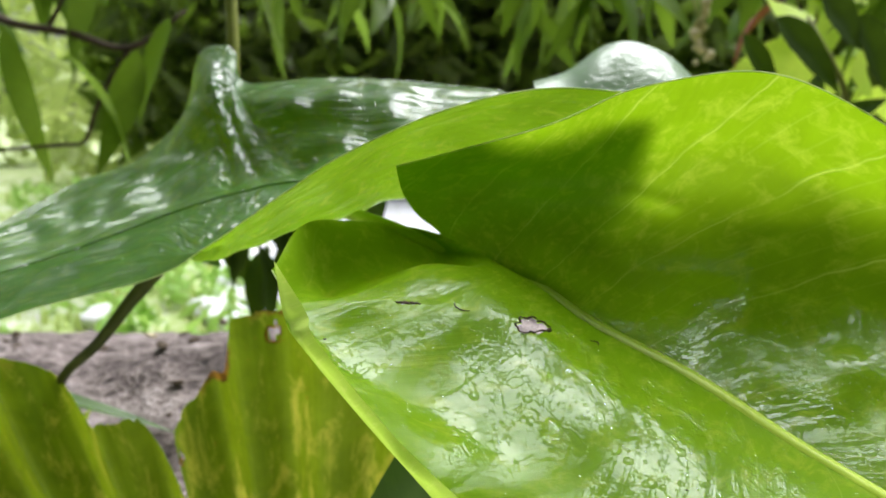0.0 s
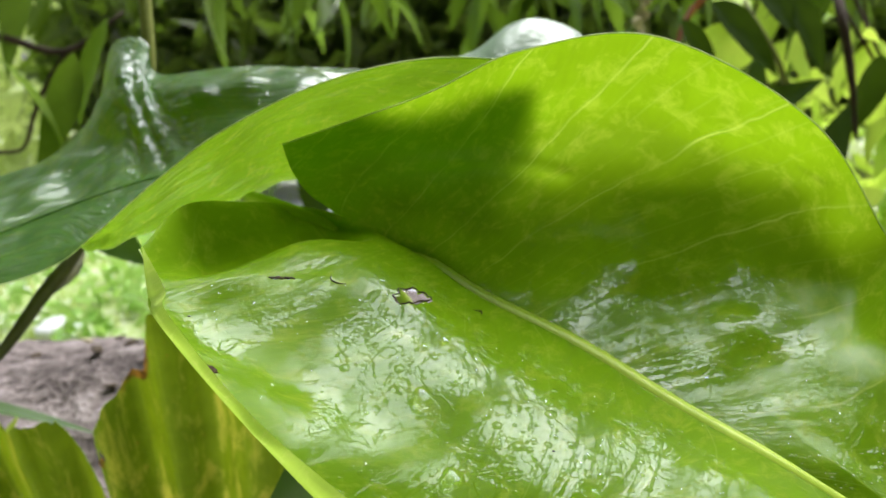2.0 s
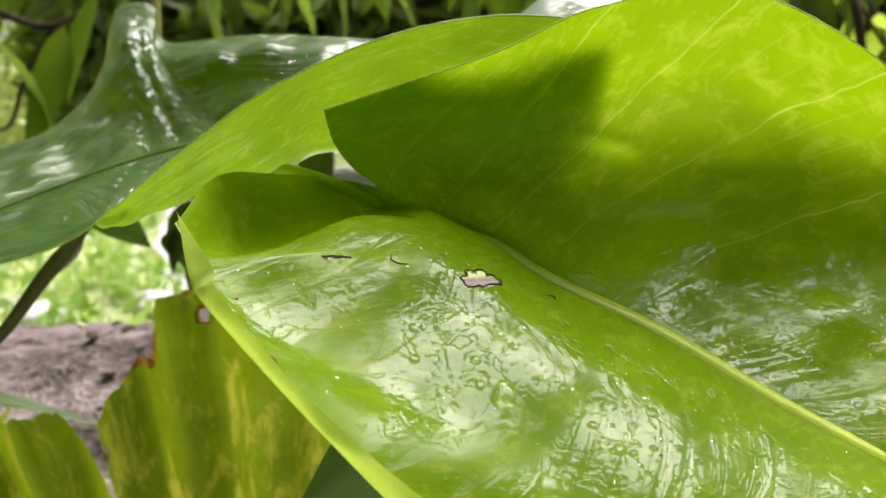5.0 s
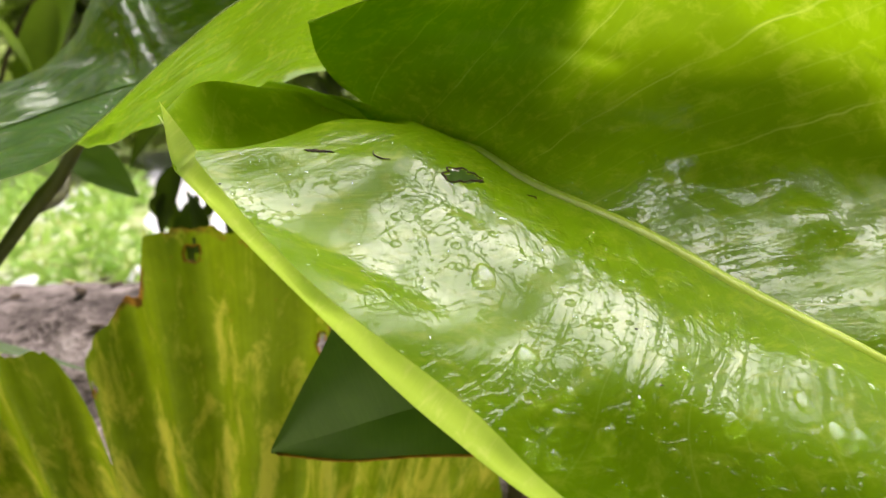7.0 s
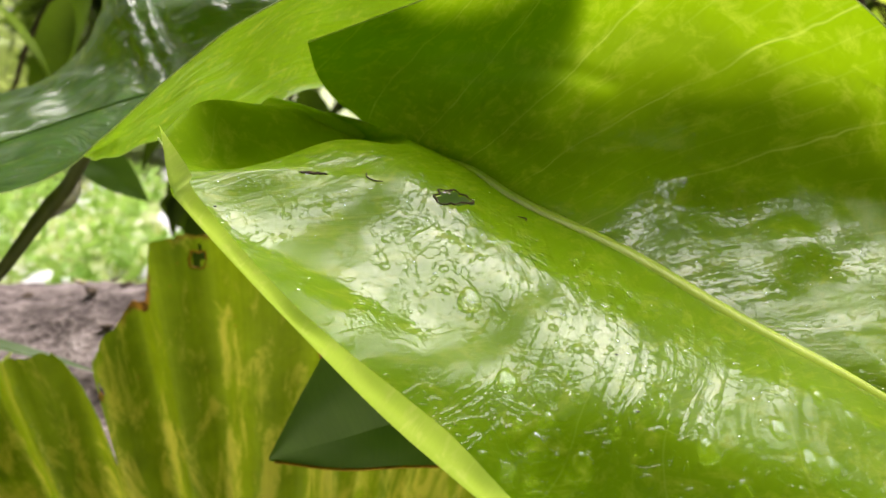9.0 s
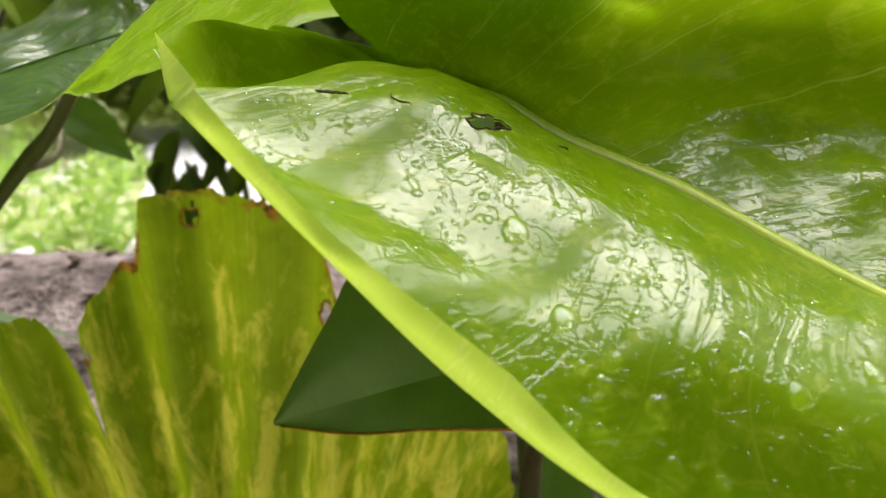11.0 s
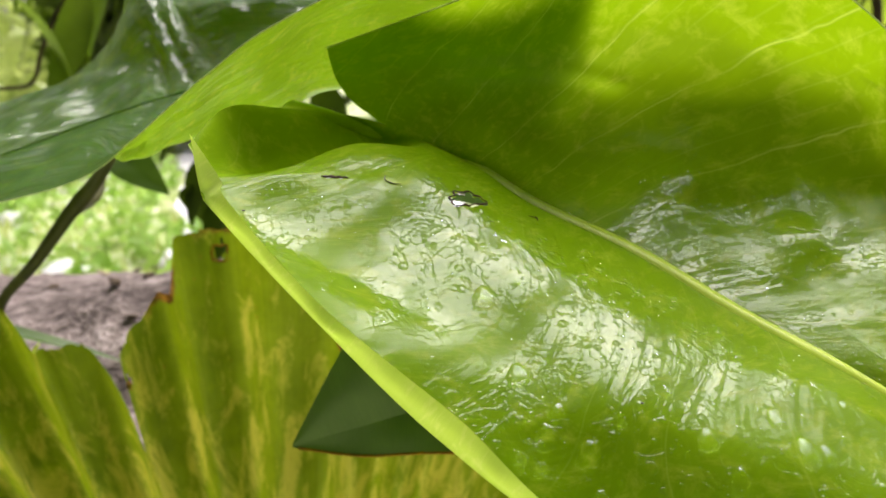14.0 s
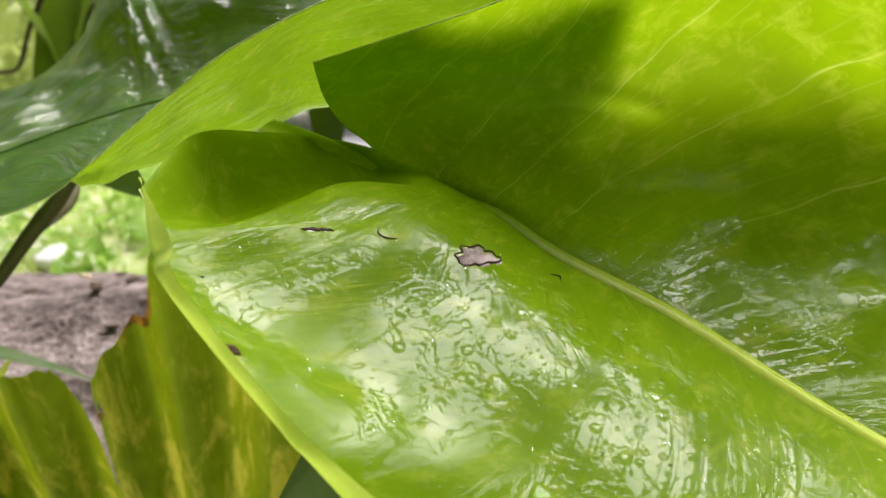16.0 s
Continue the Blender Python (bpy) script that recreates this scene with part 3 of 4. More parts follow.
def young_leaf():
    b = base("leaf", RIB[0], "large wet light-green heart-shaped leaf, cupped upward, with raindrops", "leaf")
    right = quilt(crimp(swell(loft(RIB, RIGHT, 240, 120), SWELL_RIGHT), FOLD, 0.0010, 0.0035), 8, 0.0003, 3.0, waves=0.0019, wall=0.3)
    left = quilt(swell(sink(loft(RIB, LEFT, 260, 130)), SWELL_LEFT), 8, 0.0004, 9.0, 2.35, 1.48, 1.87, waves=0.0006)
    holes = [(2.68, 0.26, (0.085, -0.060), (0.085, 0.034)), (1.95, 0.645, (0.03, -0.03), (0.010, 0.004)), (3.46, 0.955, (0.022, 0.0), (0.0, 0.008))]
    sheet = blade("blade", (right, left), M_MAIN, b, holes=holes)
    # the margin of the nearer half turns over and shows its pale underside
    m, nw = 220, 9
    rows = np.linspace(0, 7, m)
    crest, under = curve(MARGIN_CREST, rows), curve([MARGIN_FOOT, *(v[-1] for v in LEFT[2:])], rows)
    out = np.array((-0.55, -0.75, -0.35))
    roll = np.zeros((m, nw, 3))
    wobble = np.array([noise.noise((q * 3.1, 0, 7)) for q in rows])
    for j in range(nw):
        a = j / (nw - 1)
        bulge = (0.0011 + 0.0014 * wobble) * np.clip(rows / 1.5, 0, 1) * math.sin(math.pi * min(1, a * 1.25))
        roll[:, j] = crest * (1 - a) + under * a + out * bulge[:, None]
    put(link_mesh("rolled_margin", roll.reshape(-1, 3), grid_faces(m, nw), M_RIM, None, "pale green rolled leaf margin", [(i / m * 3, j / nw * 0.1) for i in range(m) for j in range(nw)]), sheet)
    # rib, side veins and the thin pale edge
    rib = np.array(RIB) + np.array((0, 0.0014, -0.0033)) * np.linspace(1, 0.45, 9)[:, None]
    tube("midrib", rib, [0.0006, 0.0027, 0.0038, 0.0042, 0.0042, 0.0039, 0.0034, 0.0024, 0.0010], M_RIB, sheet, "pale yellow-green midrib")
    edge = np.concatenate([right[::6, -1]])
    tube("leaf_edge", edge, [0.00022, 0.00022], M_EDGE, sheet, "thin pale leaf edge", 6, 2)
    edge = np.concatenate([left[:44:4, -1]])
    tube("leaf_edge", edge, [0.00022, 0.00022], M_EDGE, sheet, "thin pale leaf edge", 6, 2)
    # tears and blemishes
    un = upward(left)

    def spot_at(u, v, lift=0.0002):
        i, j = u / 8 * (left.shape[0] - 1), v * (left.shape[1] - 1)
        return Vector(left[int(round(i)), int(round(j))]) + Vector(un[int(round(i)), int(round(j))]) * lift

    for hu, hv, (au, av), (bu, bv) in holes:
        ring = []
        for q in range(29):
            ang = 2 * math.pi * q / 28
            k = 1.03 + 0.20 * math.sin(3 * ang + 1) + 0.14 * math.sin(7 * ang)
            ca, sa = k * math.cos(ang), k * math.sin(ang)
            ring.append(spot_at(hu + au * ca + bu * sa, hv + av * ca + bv * sa, 0.0001))
        r = [0.00015 + 0.00022 * abs(math.sin(q * 0.7)) for q in range(29)]
        tube("torn_edge", ring, r, M_SCAR, sheet, "brown torn edge of a hole", 5, 2)
    tube("scar", [spot_at(2.08, 0.49), spot_at(2.16, 0.505), spot_at(2.26, 0.50), spot_at(2.30, 0.47)], [0.0001, 0.00022, 0.00022, 0.0001], M_SCAR, sheet, "thin brown curved scar", 6, 3)
    tube("scar", [spot_at(3.16, 0.10), spot_at(3.22, 0.085), spot_at(3.24, 0.10)], [0.0001, 0.0003, 0.0001], M_SCAR, sheet, "tiny brown scratch", 6, 3)
    for u, v, r in ((4.0, 0.01, 0.0007), (2.6, 0.86, 0.0004), (4.7, 0.4, 0.0003), (5.3, 0.5, 0.0003)):
        q = spot_at(u, v, 0.0)
        bm = bmesh.new()
        bmesh.ops.create_icosphere(bm, subdivisions=2, radius=r)
        for w in bm.verts:
            w.co = q + Vector((w.co.x * 1.5, w.co.y, w.co.z * 0.45)) * (1 + 0.3 * noise.noise(w.co * 1500))
        me = bpy.data.meshes.new("blemish")
        bm.to_mesh(me)
        bm.free()
        me.materials.append(M_SCAR)
        put(tagged(new("blemish", me), "small brown speck"), sheet)
    tube("petiole", [(0.018, 0.304, 0.486), (0.003, 0.309, 0.494), (-0.022, 0.315, 0.504), (-0.045, 0.345, 0.506), (-0.025, 0.385, 0.49), (0.03, 0.415, 0.43), (0.09, 0.45, 0.25), (0.10, 0.46, 0.0)], [0.0015, 0.0022, 0.0026, 0.003, 0.0032, 0.0035, 0.004, 0.005], M_RIB, b, "olive-green leaf stalk")
    return right, left


YOUNG = young_leaf()

# ---------------------------------------------------------------- rain on the young leaf


def dome(place, up, radius, stretch, height, rings, sides):
    """A flattened drop that sags downhill."""
    up = Vector(up)
    down = (Vector((0, 0, -1)) - up * -up.z)
    down = down.normalized() if down.length > 1e-4 else Vector((0, -1, 0))
    side = down.cross(up)
    verts, faces = [], []
    for k in range(rings):
        a = (k / (rings - 1)) * math.pi / 2
        for q in range(sides):
            b = 2 * math.pi * q / sides
            w = radius * math.cos(a) * (1 + 0.12 * math.sin(2 * b + 1) + 0.1 * math.sin(3 * b))
            sag = 0.25 * radius * math.sin(a)
            verts.append(Vector(place) + side * (w * math.cos(b)) + down * (w * math.sin(b) * stretch + sag) + up * (radius * height * math.sin(a) - 0.0001))
    for k in range(rings - 1):
        for q in range(sides):
            faces.append((k * sides + q, k * sides + (q + 1) % sides, (k + 1) * sides + (q + 1) % sides, (k + 1) * sides + q))
    return verts, faces


def rain():
    right, left = YOUNG
    rng = random.Random(3)
    un = {id(right): upward(right), id(left): upward(left)}
    verts, faces = [], []
    for k in range(1000):
        g = left if rng.random() < 0.72 else right
        nu, nv, _ = g.shape
        u = rng.uniform(0.22, 0.80) if g is left else rng.uniform(0.22, 0.85)
        v = rng.uniform(0.03, 0.92) if g is left else rng.uniform(0.02, 0.50)
        if g is left and u < 0.25 and v > 0.4:
            continue
        i, j = int(u * (nu - 1)), int(v * (nv - 1))
        r = 0.0002 + 0.0006 * rng.random() ** 2.5
        vs, fs = dome(g[i, j], un[id(g)][i, j], r, rng.uniform(0.9, 1.6), rng.uniform(0.25, 0.45), 4, 9)
        faces += [tuple(len(verts) + q for q in f) for f in fs]
        verts += vs
    fine = tagged(link_mesh("raindrops", verts, faces, M_WATER, None, "", [(0, 0)] * len(verts)), "countless fine raindrops beading on the young leaf", "raindrops", kind="stuff")
    fine.visible_shadow = False
    spots = [(4.92, 0.69), (5.38, 0.72), (6.25, 0.56), (5.98, 0.79), (4.53, 0.73), (5.08, 0.76), (5.98, 0.49), (6.42, 0.37), (5.82, 0.84), (3.8, 0.64), (6.1, 0.34), (6.35, 0.39)]
    for k in range(14):
        spots.append((rng.uniform(3.0, 6.8), rng.uniform(0.15, 0.88)))
    for k, (u, v) in enumerate(spots):
        nu, nv, _ = left.shape
        i, j = int(u / 8 * (nu - 1)), int(v * (nv - 1))
        r = rng.uniform(0.0020, 0.0031) if k < 12 else rng.uniform(0.0011, 0.0019)
        vs, fs = dome((0, 0, 0), un[id(left)][i, j], r, rng.uniform(1.1, 1.7), rng.uniform(0.36, 0.46), 7, 20)
        ob = link_mesh("water_drop", vs, fs, M_WATER, None, "", [(0, 0)] * len(vs))
        ob.location = left[i, j]
        ob.visible_shadow = False
        tagged(ob, "clear water drop lying on the young leaf" if k >= 12 else "large clear water drop sagging down the young leaf", "water drop", "drops on the leaf")


rain()

# ---------------------------------------------------------------- the mature leaf behind it
DRIB = [(0.052, 0.360, 0.524), (-0.001, 0.375, 0.518), (-0.035, 0.383, 0.517), (-0.068, 0.390, 0.516), (-0.086, 0.393, 0.514), (-0.099, 0.394, 0.511), (-0.115, 0.394, 0.507), (-0.140, 0.392, 0.499), (-0.183, 0.372, 0.483), (-0.220, 0.348, 0.472), (-0.275, 0.320, 0.452)]
DNEAR = [
    [(0.072, 0.334, 0.514), (0.080, 0.308, 0.536), (0.080, 0.288, 0.556)],
    [(-0.008, 0.332, 0.515), (0.010, 0.304, 0.539), (0.040, 0.294, 0.559)],
    [(-0.038, 0.332, 0.507), (-0.021, 0.304, 0.534), (0.001, 0.284, 0.551)],
    [(-0.073, 0.334, 0.496), (-0.056, 0.312, 0.514), (-0.036, 0.284, 0.535)],
    [(-0.094, 0.337, 0.488), (-0.079, 0.318, 0.502), (-0.060, 0.293, 0.520)],
    [(-0.108, 0.342, 0.485), (-0.095, 0.325, 0.495), (-0.077, 0.303, 0.509)],
    [(-0.120, 0.355, 0.486), (-0.111, 0.337, 0.489), (-0.097, 0.318, 0.496)],
    [(-0.139, 0.372, 0.489), (-0.136, 0.354, 0.481), (-0.130, 0.340, 0.477)],
    [(-0.182, 0.358, 0.478), (-0.181, 0.346, 0.470), (-0.181, 0.337, 0.464)],
    [(-0.216, 0.337, 0.465), (-0.214, 0.329, 0.461), (-0.213, 0.322, 0.456)],
    [(-0.275, 0.318, 0.451), (-0.275, 0.316, 0.450), (-0.275, 0.314, 0.449)],
]
DFAR = [
    [(0.040, 0.382, 0.531), (0.031, 0.412, 0.543), (0.029, 0.452, 0.556), (0.040, 0.508, 0.564)],
    [(-0.007, 0.395, 0.527), (-0.014, 0.423, 0.543), (-0.022, 0.451, 0.561), (-0.033, 0.517, 0.571)],
    [(-0.049, 0.415, 0.525), (-0.065, 0.440, 0.542), (-0.086, 0.456, 0.561), (-0.082, 0.512, 0.572)],
    [(-0.083, 0.430, 0.520), (-0.106, 0.468, 0.538), (-0.121, 0.490, 0.555), (-0.131, 0.525, 0.570)],
    [(-0.102, 0.440, 0.517), (-0.122, 0.478, 0.539), (-0.134, 0.502, 0.562), (-0.139, 0.535, 0.590)],
    [(-0.115, 0.445, 0.514), (-0.132, 0.483, 0.538), (-0.144, 0.500, 0.566), (-0.152, 0.540, 0.595)],
    [(-0.129, 0.449, 0.511), (-0.141, 0.488, 0.534), (-0.156, 0.508, 0.561), (-0.168, 0.545, 0.588)],
    [(-0.150, 0.450, 0.505), (-0.156, 0.490, 0.525), (-0.168, 0.500, 0.536), (-0.178, 0.535, 0.548)],
    [(-0.190, 0.420, 0.489), (-0.193, 0.455, 0.499), (-0.192, 0.493, 0.514), (-0.210, 0.530, 0.518)],
    [(-0.233, 0.385, 0.478), (-0.236, 0.410, 0.483), (-0.246, 0.450, 0.491), (-0.247, 0.500, 0.501)],
    [(-0.276, 0.322, 0.453), (-0.277, 0.324, 0.453), (-0.278, 0.326, 0.454), (-0.279, 0.328, 0.454)],
]


def mature_leaf():
    b = base("leaf", DRIB[0], "glossy dark-green mature leaf, wet, with its side folded up", "leaf")
    near = quilt(loft(DRIB, DNEAR, 220, 60), 8, 0.0005, 20.0, waves=0.0016)
    far = quilt(loft(DRIB, DFAR, 220, 90), 8, 0.0016, 31.0, 0.6, 1.1, waves=0.004)
    sheet = blade("blade", (far, near), M_DARK, b)
    tube("midrib", np.array(DRIB) + np.array((0, 0, 0.0002)), [0.0007, 0.0007, 0.0006, 0.0005, 0.0003], M_DARK, sheet, "thin midrib")
    tube("leaf_edge", near[::4, -1], [0.00025, 0.00025], M_EDGE, sheet, "thin pale leaf edge", 6, 2)
    # its stalk leaves the underside, bends at a knee and runs down to the log
    tube("petiole", [(-0.128, 0.402, 0.498), (-0.158, 0.430, 0.466), (-0.170, 0.434, 0.454), (-0.180, 0.434, 0.443), (-0.202, 0.436, 0.417), (-0.237, 0.462, 0.388), (-0.254, 0.482, 0.358), (-0.270, 0.510, 0.315), (-0.28, 0.54, 0.26)],
         [0.003, 0.0036, 0.0044, 0.0040, 0.0032, 0.0031, 0.0031, 0.004, 0.005], M_STALK, b, "brown-green jointed leaf stalk", 10)


mature_leaf()

# ---------------------------------------------------------------- pleated, yellowing leaf with torn ends
FAN_O = (-0.07, 0.405, -0.05)
FAN = [(-60.0, 0.4), (-48.0, 0.47), (-36.0, 0.53), (-27.5, 0.521), (-23.2, 0.49), (-21.5, 0.472),
       (-19.7, 0.441), (-19.4, 0.437), (-16.3, 0.43), (-15.1, 0.406), (-14.2, 0.383), (-13.4, 0.35),
       (-13.25, 0.404), (-13.1, 0.42), (-11.9, 0.428), (-9.5, 0.448), (-8.4, 0.444), (-7.6, 0.463),
       (-6.9, 0.482), (-3.8, 0.481), (-0.8, 0.478), (2.6, 0.47), (3.9, 0.461), (4.9, 0.443),
       (7.1, 0.403), (22.3, 0.363), (27.6, 0.309)]

PALM_HOLES = [(-4.3, 0.466, 0.53, 0.005), (5.2, 0.412, 0.5, 0.007), (-12.9, 0.4, 0.2, 0.003)]


TORN = ((-17.2, -15.6), (-13.4, -12.3), (-9.8, -8.9), (5.6, 7.0))    # degrees where the ends have withered


def pleated_leaf():
    b = base("pleated_leaf", FAN_O, "yellowing pleated palm leaf, torn and brown at its ends", "leaf")
    th = np.array([f[0] for f in FAN])
    rr = np.array([f[1] for f in FAN])
    nt_, nr = 420, 90
    verts, uvs, ends, rings = [], [], [], []
    a = np.linspace(th[0], th[-1], nt_)
    top = np.interp(a, th, rr)
    top += np.array([0.003 * noise.noise((x * 0.9, 0, 5)) + 0.0022 * noise.noise((x * 3, 3, 5)) + 0.0012 * noise.noise((x * 9, 3, 8)) for x in a])
    for i in range(nt_):
        for j in range(nr):
            r = 0.05 + (top[i] - 0.05) * (j / (nr - 1))
            t = radians(a[i])
            fold = 0.5 + 0.5 * math.cos(2 * math.pi * a[i] / 6.2 + 1.2 * noise.noise((a[i] * 0.1, 0, 9)))
            depth = 0.015 * (fold - 0.5) * min(1, r / 0.3)
            y = FAN_O[1] + 0.052 * (r / 0.47) - depth - 0.02 * math.sin(t) ** 2 + 0.006 * noise.noise((r * 9, t * 5, 0))
            verts.append((FAN_O[0] + r * math.sin(t), y, FAN_O[2] + r * math.cos(t)))
            uvs.append((a[i] / 60, r * 0.9))
            ends.append((top[i] - r, a[i]))
    ai, ri = np.meshgrid(a[:-1], np.arange(nr - 1), indexing="ij")
    skip = np.zeros(ai.shape, bool)
    for ha, hr, wa, wr in PALM_HOLES:
        rr_ = 0.05 + (top[:-1, None] - 0.05) * (ri / (nr - 1))
        skip |= ((ai - ha) / wa) ** 2 + ((rr_ - hr) / wr) ** 2 < 1
        ring = []
        for q in range(15):
            t = radians(ha + wa * math.cos(q * 2 * math.pi / 14))
            r = hr + wr * math.sin(q * 2 * math.pi / 14)
            near = min(range(len(verts)), key=lambda n: (verts[n][0] - FAN_O[0] - r * math.sin(t)) ** 2 + (verts[n][2] - FAN_O[2] - r * math.cos(t)) ** 2)
            ring.append(verts[near])
        rings.append(ring)
    sheet = put(link_mesh("blade", verts, grid_faces(nt_, nr, 0, skip), M_PALM, None, "", uvs, True, ends), b)
    edge = [verts[i * nr + nr - 1] for i in range(0, nt_, 5)]
    for s in range(0, len(edge) - 4, 4):
        if any(lo <= a[s * 5] <= hi for lo, hi in TORN):
            tube("withered_edge", [Vector(p) + Vector((0, -0.0008, 0)) for p in edge[s:s + 5]], [0.0005, 0.0022, 0.0005], M_BROWN, sheet, "brown withered leaf end", 6, 2)

    for ring in rings:
        tube("withered_edge", ring, [0.0006, 0.0009, 0.0005], M_BROWN, sheet, "brown rim of a hole", 6, 1)

pleated_leaf()


def simple_leaf_mesh(name, length, width, fold, droop, nu=12, nv=3, tipness=1.0):
    """A lance-shaped blade from the origin along +y, folded along its rib and drooping."""
    verts, uvs = [], []
    for i in range(nu):
        s = i / (nu - 1)
        w = width * (math.sin(math.pi * min(1, s ** 0.75)) ** 0.9 + 0.02) * (1 - 0.25 * s * tipness)
        y, z = length * s * (1 - 0.12 * droop * s), -droop * length * s * s * 0.45
        for j in range(-nv, nv + 1):
            q = j / nv
            verts.append((w * q * (1 - 0.2 * fold), y, z + abs(q) * w * fold + 0.04 * w * math.sin(s * 14 + q * 3)))
            uvs.append((s, 0.5 + 0.5 * q))
    me = bpy.data.meshes.new(name)
    n = 2 * nv + 1
    me.from_pydata(verts, [], grid_faces(nu, n))
    layer = me.uv_layers.new(name="UVMap")
    idx = np.empty(len(me.loops), dtype=np.int32)
    me.loops.foreach_get("vertex_index", idx)
    layer.data.foreach_set("uv", np.asarray(uvs, float)[idx].ravel())
    me.polygons.foreach_set("use_smooth", [True] * len(me.polygons))
    return me


# the dark leaf under the young one
SRIB = [(0.110, 0.300, 0.405), (0.060, 0.302, 0.395), (0.016, 0.304, 0.384), (-0.012, 0.309, 0.374), (-0.042, 0.313, 0.364)]
SUP = [[(0.11, 0.305, 0.42), (0.11, 0.31, 0.435)], [(0.055, 0.306, 0.42), (0.05, 0.312, 0.445)], [(0.008, 0.308, 0.410), (0.000, 0.314, 0.435)],
       [(-0.018, 0.310, 0.388), (-0.022, 0.313, 0.402)], [(-0.042, 0.313, 0.3645), (-0.042, 0.3135, 0.365)]]
SLOW = [[(0.11, 0.296, 0.39), (0.11, 0.292, 0.378)], [(0.062, 0.297, 0.382), (0.064, 0.29, 0.370)], [(0.016, 0.301, 0.375), (0.016, 0.299, 0.366)],
        [(-0.012, 0.308, 0.367), (-0.012, 0.307, 0.3615)], [(-0.042, 0.313, 0.3637), (-0.042, 0.3127, 0.3633)]]


def shaded_leaf():
    b = base("leaf", SRIB[0], "dark-green leaf with a thin brown edge under the young leaf", "leaf")
    up, low = loft(SRIB, SUP, 50, 20), loft(SRIB, SLOW, 50, 16)
    sheet = blade("blade", (up, low), M_SHADE, b)
    tube("leaf_edge", low[::3, -1], [0.0006, 0.0006], M_BROWN, sheet, "thin brown leaf edge", 6, 2)
    tube("petiole", [SRIB[0], (0.13, 0.32, 0.36), (0.12, 0.36, 0.2), (0.10, 0.38, 0.0)], [0.002, 0.003, 0.0035, 0.004], M_STALK, b)


shaded_leaf()


def between(p, q, facing):
    """The pose of a leaf that runs from p to q with its upper side towards facing, and its length."""
    p, q = Vector(p), Vector(q)
    y = (q - p).normalized()
    x = y.cross(Vector(facing)).normalized()
    z = x.cross(y)
    return Matrix(((x.x, y.x, z.x, p.x), (x.y, y.y, z.y, p.y), (x.z, y.z, z.z, p.z), (0, 0, 0, 1))), (q - p).length


def single_leaf(label, material, mesh_args, m, stalk_to=None, name="leaf"):
    b = base(name, m.translation, label, "leaf")
    me = simple_leaf_mesh("blade", *mesh_args)
    me.materials.append(material)
    ob = new("blade", me)
    ob.matrix_world = m
    put(ob, b)
    if stalk_to:
        p, q = m.translation, Vector(stalk_to)
        tube("petiole", [p, p.lerp(q, 0.4) + Vector((0, 0.01, -0.02)), q], [0.0022, 0.003, 0.0035], M_STALK, b)
    return b



BRIB = [(0.046, 0.395, 0.545), (0.063, 0.395, 0.545), (0.078, 0.395, 0.545), (0.091, 0.395, 0.544), (0.105, 0.395, 0.544), (0.116, 0.395, 0.544), (0.128, 0.395, 0.544)]
BUP = [[(0.048, 0.410, 0.557), (0.049, 0.424, 0.564), (0.050, 0.440, 0.567)],
       [(0.065, 0.410, 0.560), (0.066, 0.424, 0.569), (0.069, 0.440, 0.573)],
       [(0.079, 0.410, 0.568), (0.082, 0.424, 0.580), (0.086, 0.440, 0.585)],
       [(0.094, 0.410, 0.570), (0.096, 0.424, 0.585), (0.101, 0.440, 0.589)],
       [(0.108, 0.410, 0.568), (0.111, 0.424, 0.581), (0.115, 0.440, 0.586)],
       [(0.120, 0.410, 0.565), (0.122, 0.424, 0.576), (0.127, 0.440, 0.580)],
       [(0.132, 0.410, 0.557), (0.136, 0.424, 0.564), (0.142, 0.440, 0.567)]]
BLOW = [[(0.026, 0.394, 0.500), (0.014, 0.400, 0.458)],
        [(0.058, 0.394, 0.500), (0.052, 0.400, 0.450)],
        [(0.073, 0.394, 0.500), (0.068, 0.400, 0.446)],
        [(0.087, 0.394, 0.500), (0.084, 0.400, 0.445)],
        [(0.101, 0.394, 0.500), (0.099, 0.400, 0.448)],
        [(0.112, 0.394, 0.500), (0.111, 0.400, 0.455)],
        [(0.124, 0.394, 0.500), (0.124, 0.400, 0.470)]]


def back_leaf():
    """The broad leaf that stands behind the young one; only its curled upper side shows over it."""
    b = base("leaf", BRIB[3], "glossy wet dark-green leaf standing behind the others", "leaf")
    up, low = loft(BRIB, BUP, 60, 24), loft(BRIB, BLOW, 60, 16)
    sheet = blade("blade", (up, low), M_BACK, b)
    tube("midrib", BRIB, [0.0012, 0.0010, 0.0004], M_RIB, sheet, "", 6)
    tube("petiole", [BRIB[0], (0.06, 0.40, 0.42), (0.08, 0.42, 0.2), (0.09, 0.43, 0.0)], [0.002, 0.003, 0.0035, 0.004], M_STALK, b)


back_leaf()
single_leaf("dark-green leaf low beneath the young leaf", M_SHADE, (0.13, 0.035, 0.3, 0.4, 20, 6), pose(0.075, 0.345, 0.21, 82, 0, -10), (0.09, 0.36, 0.0))
single_leaf("small dark-green leaf growing from the mature leaf's stalk", M_SHADE, (0.065, 0.017, 0.2, 0.2, 20, 5), between((-0.222, 0.600, 0.473), (-0.174, 0.600, 0.429), (0.1, -0.9, 0.4))[0], (-0.178, 0.436, 0.446))
single_leaf("narrow green leaf blade lying over the log", M_SHADE, (0.15, 0.010, 0.4, 0.1, 16, 3), pose(-0.335, 0.55, 0.350, -8, 0, -100), (-0.38, 0.56, 0.20))

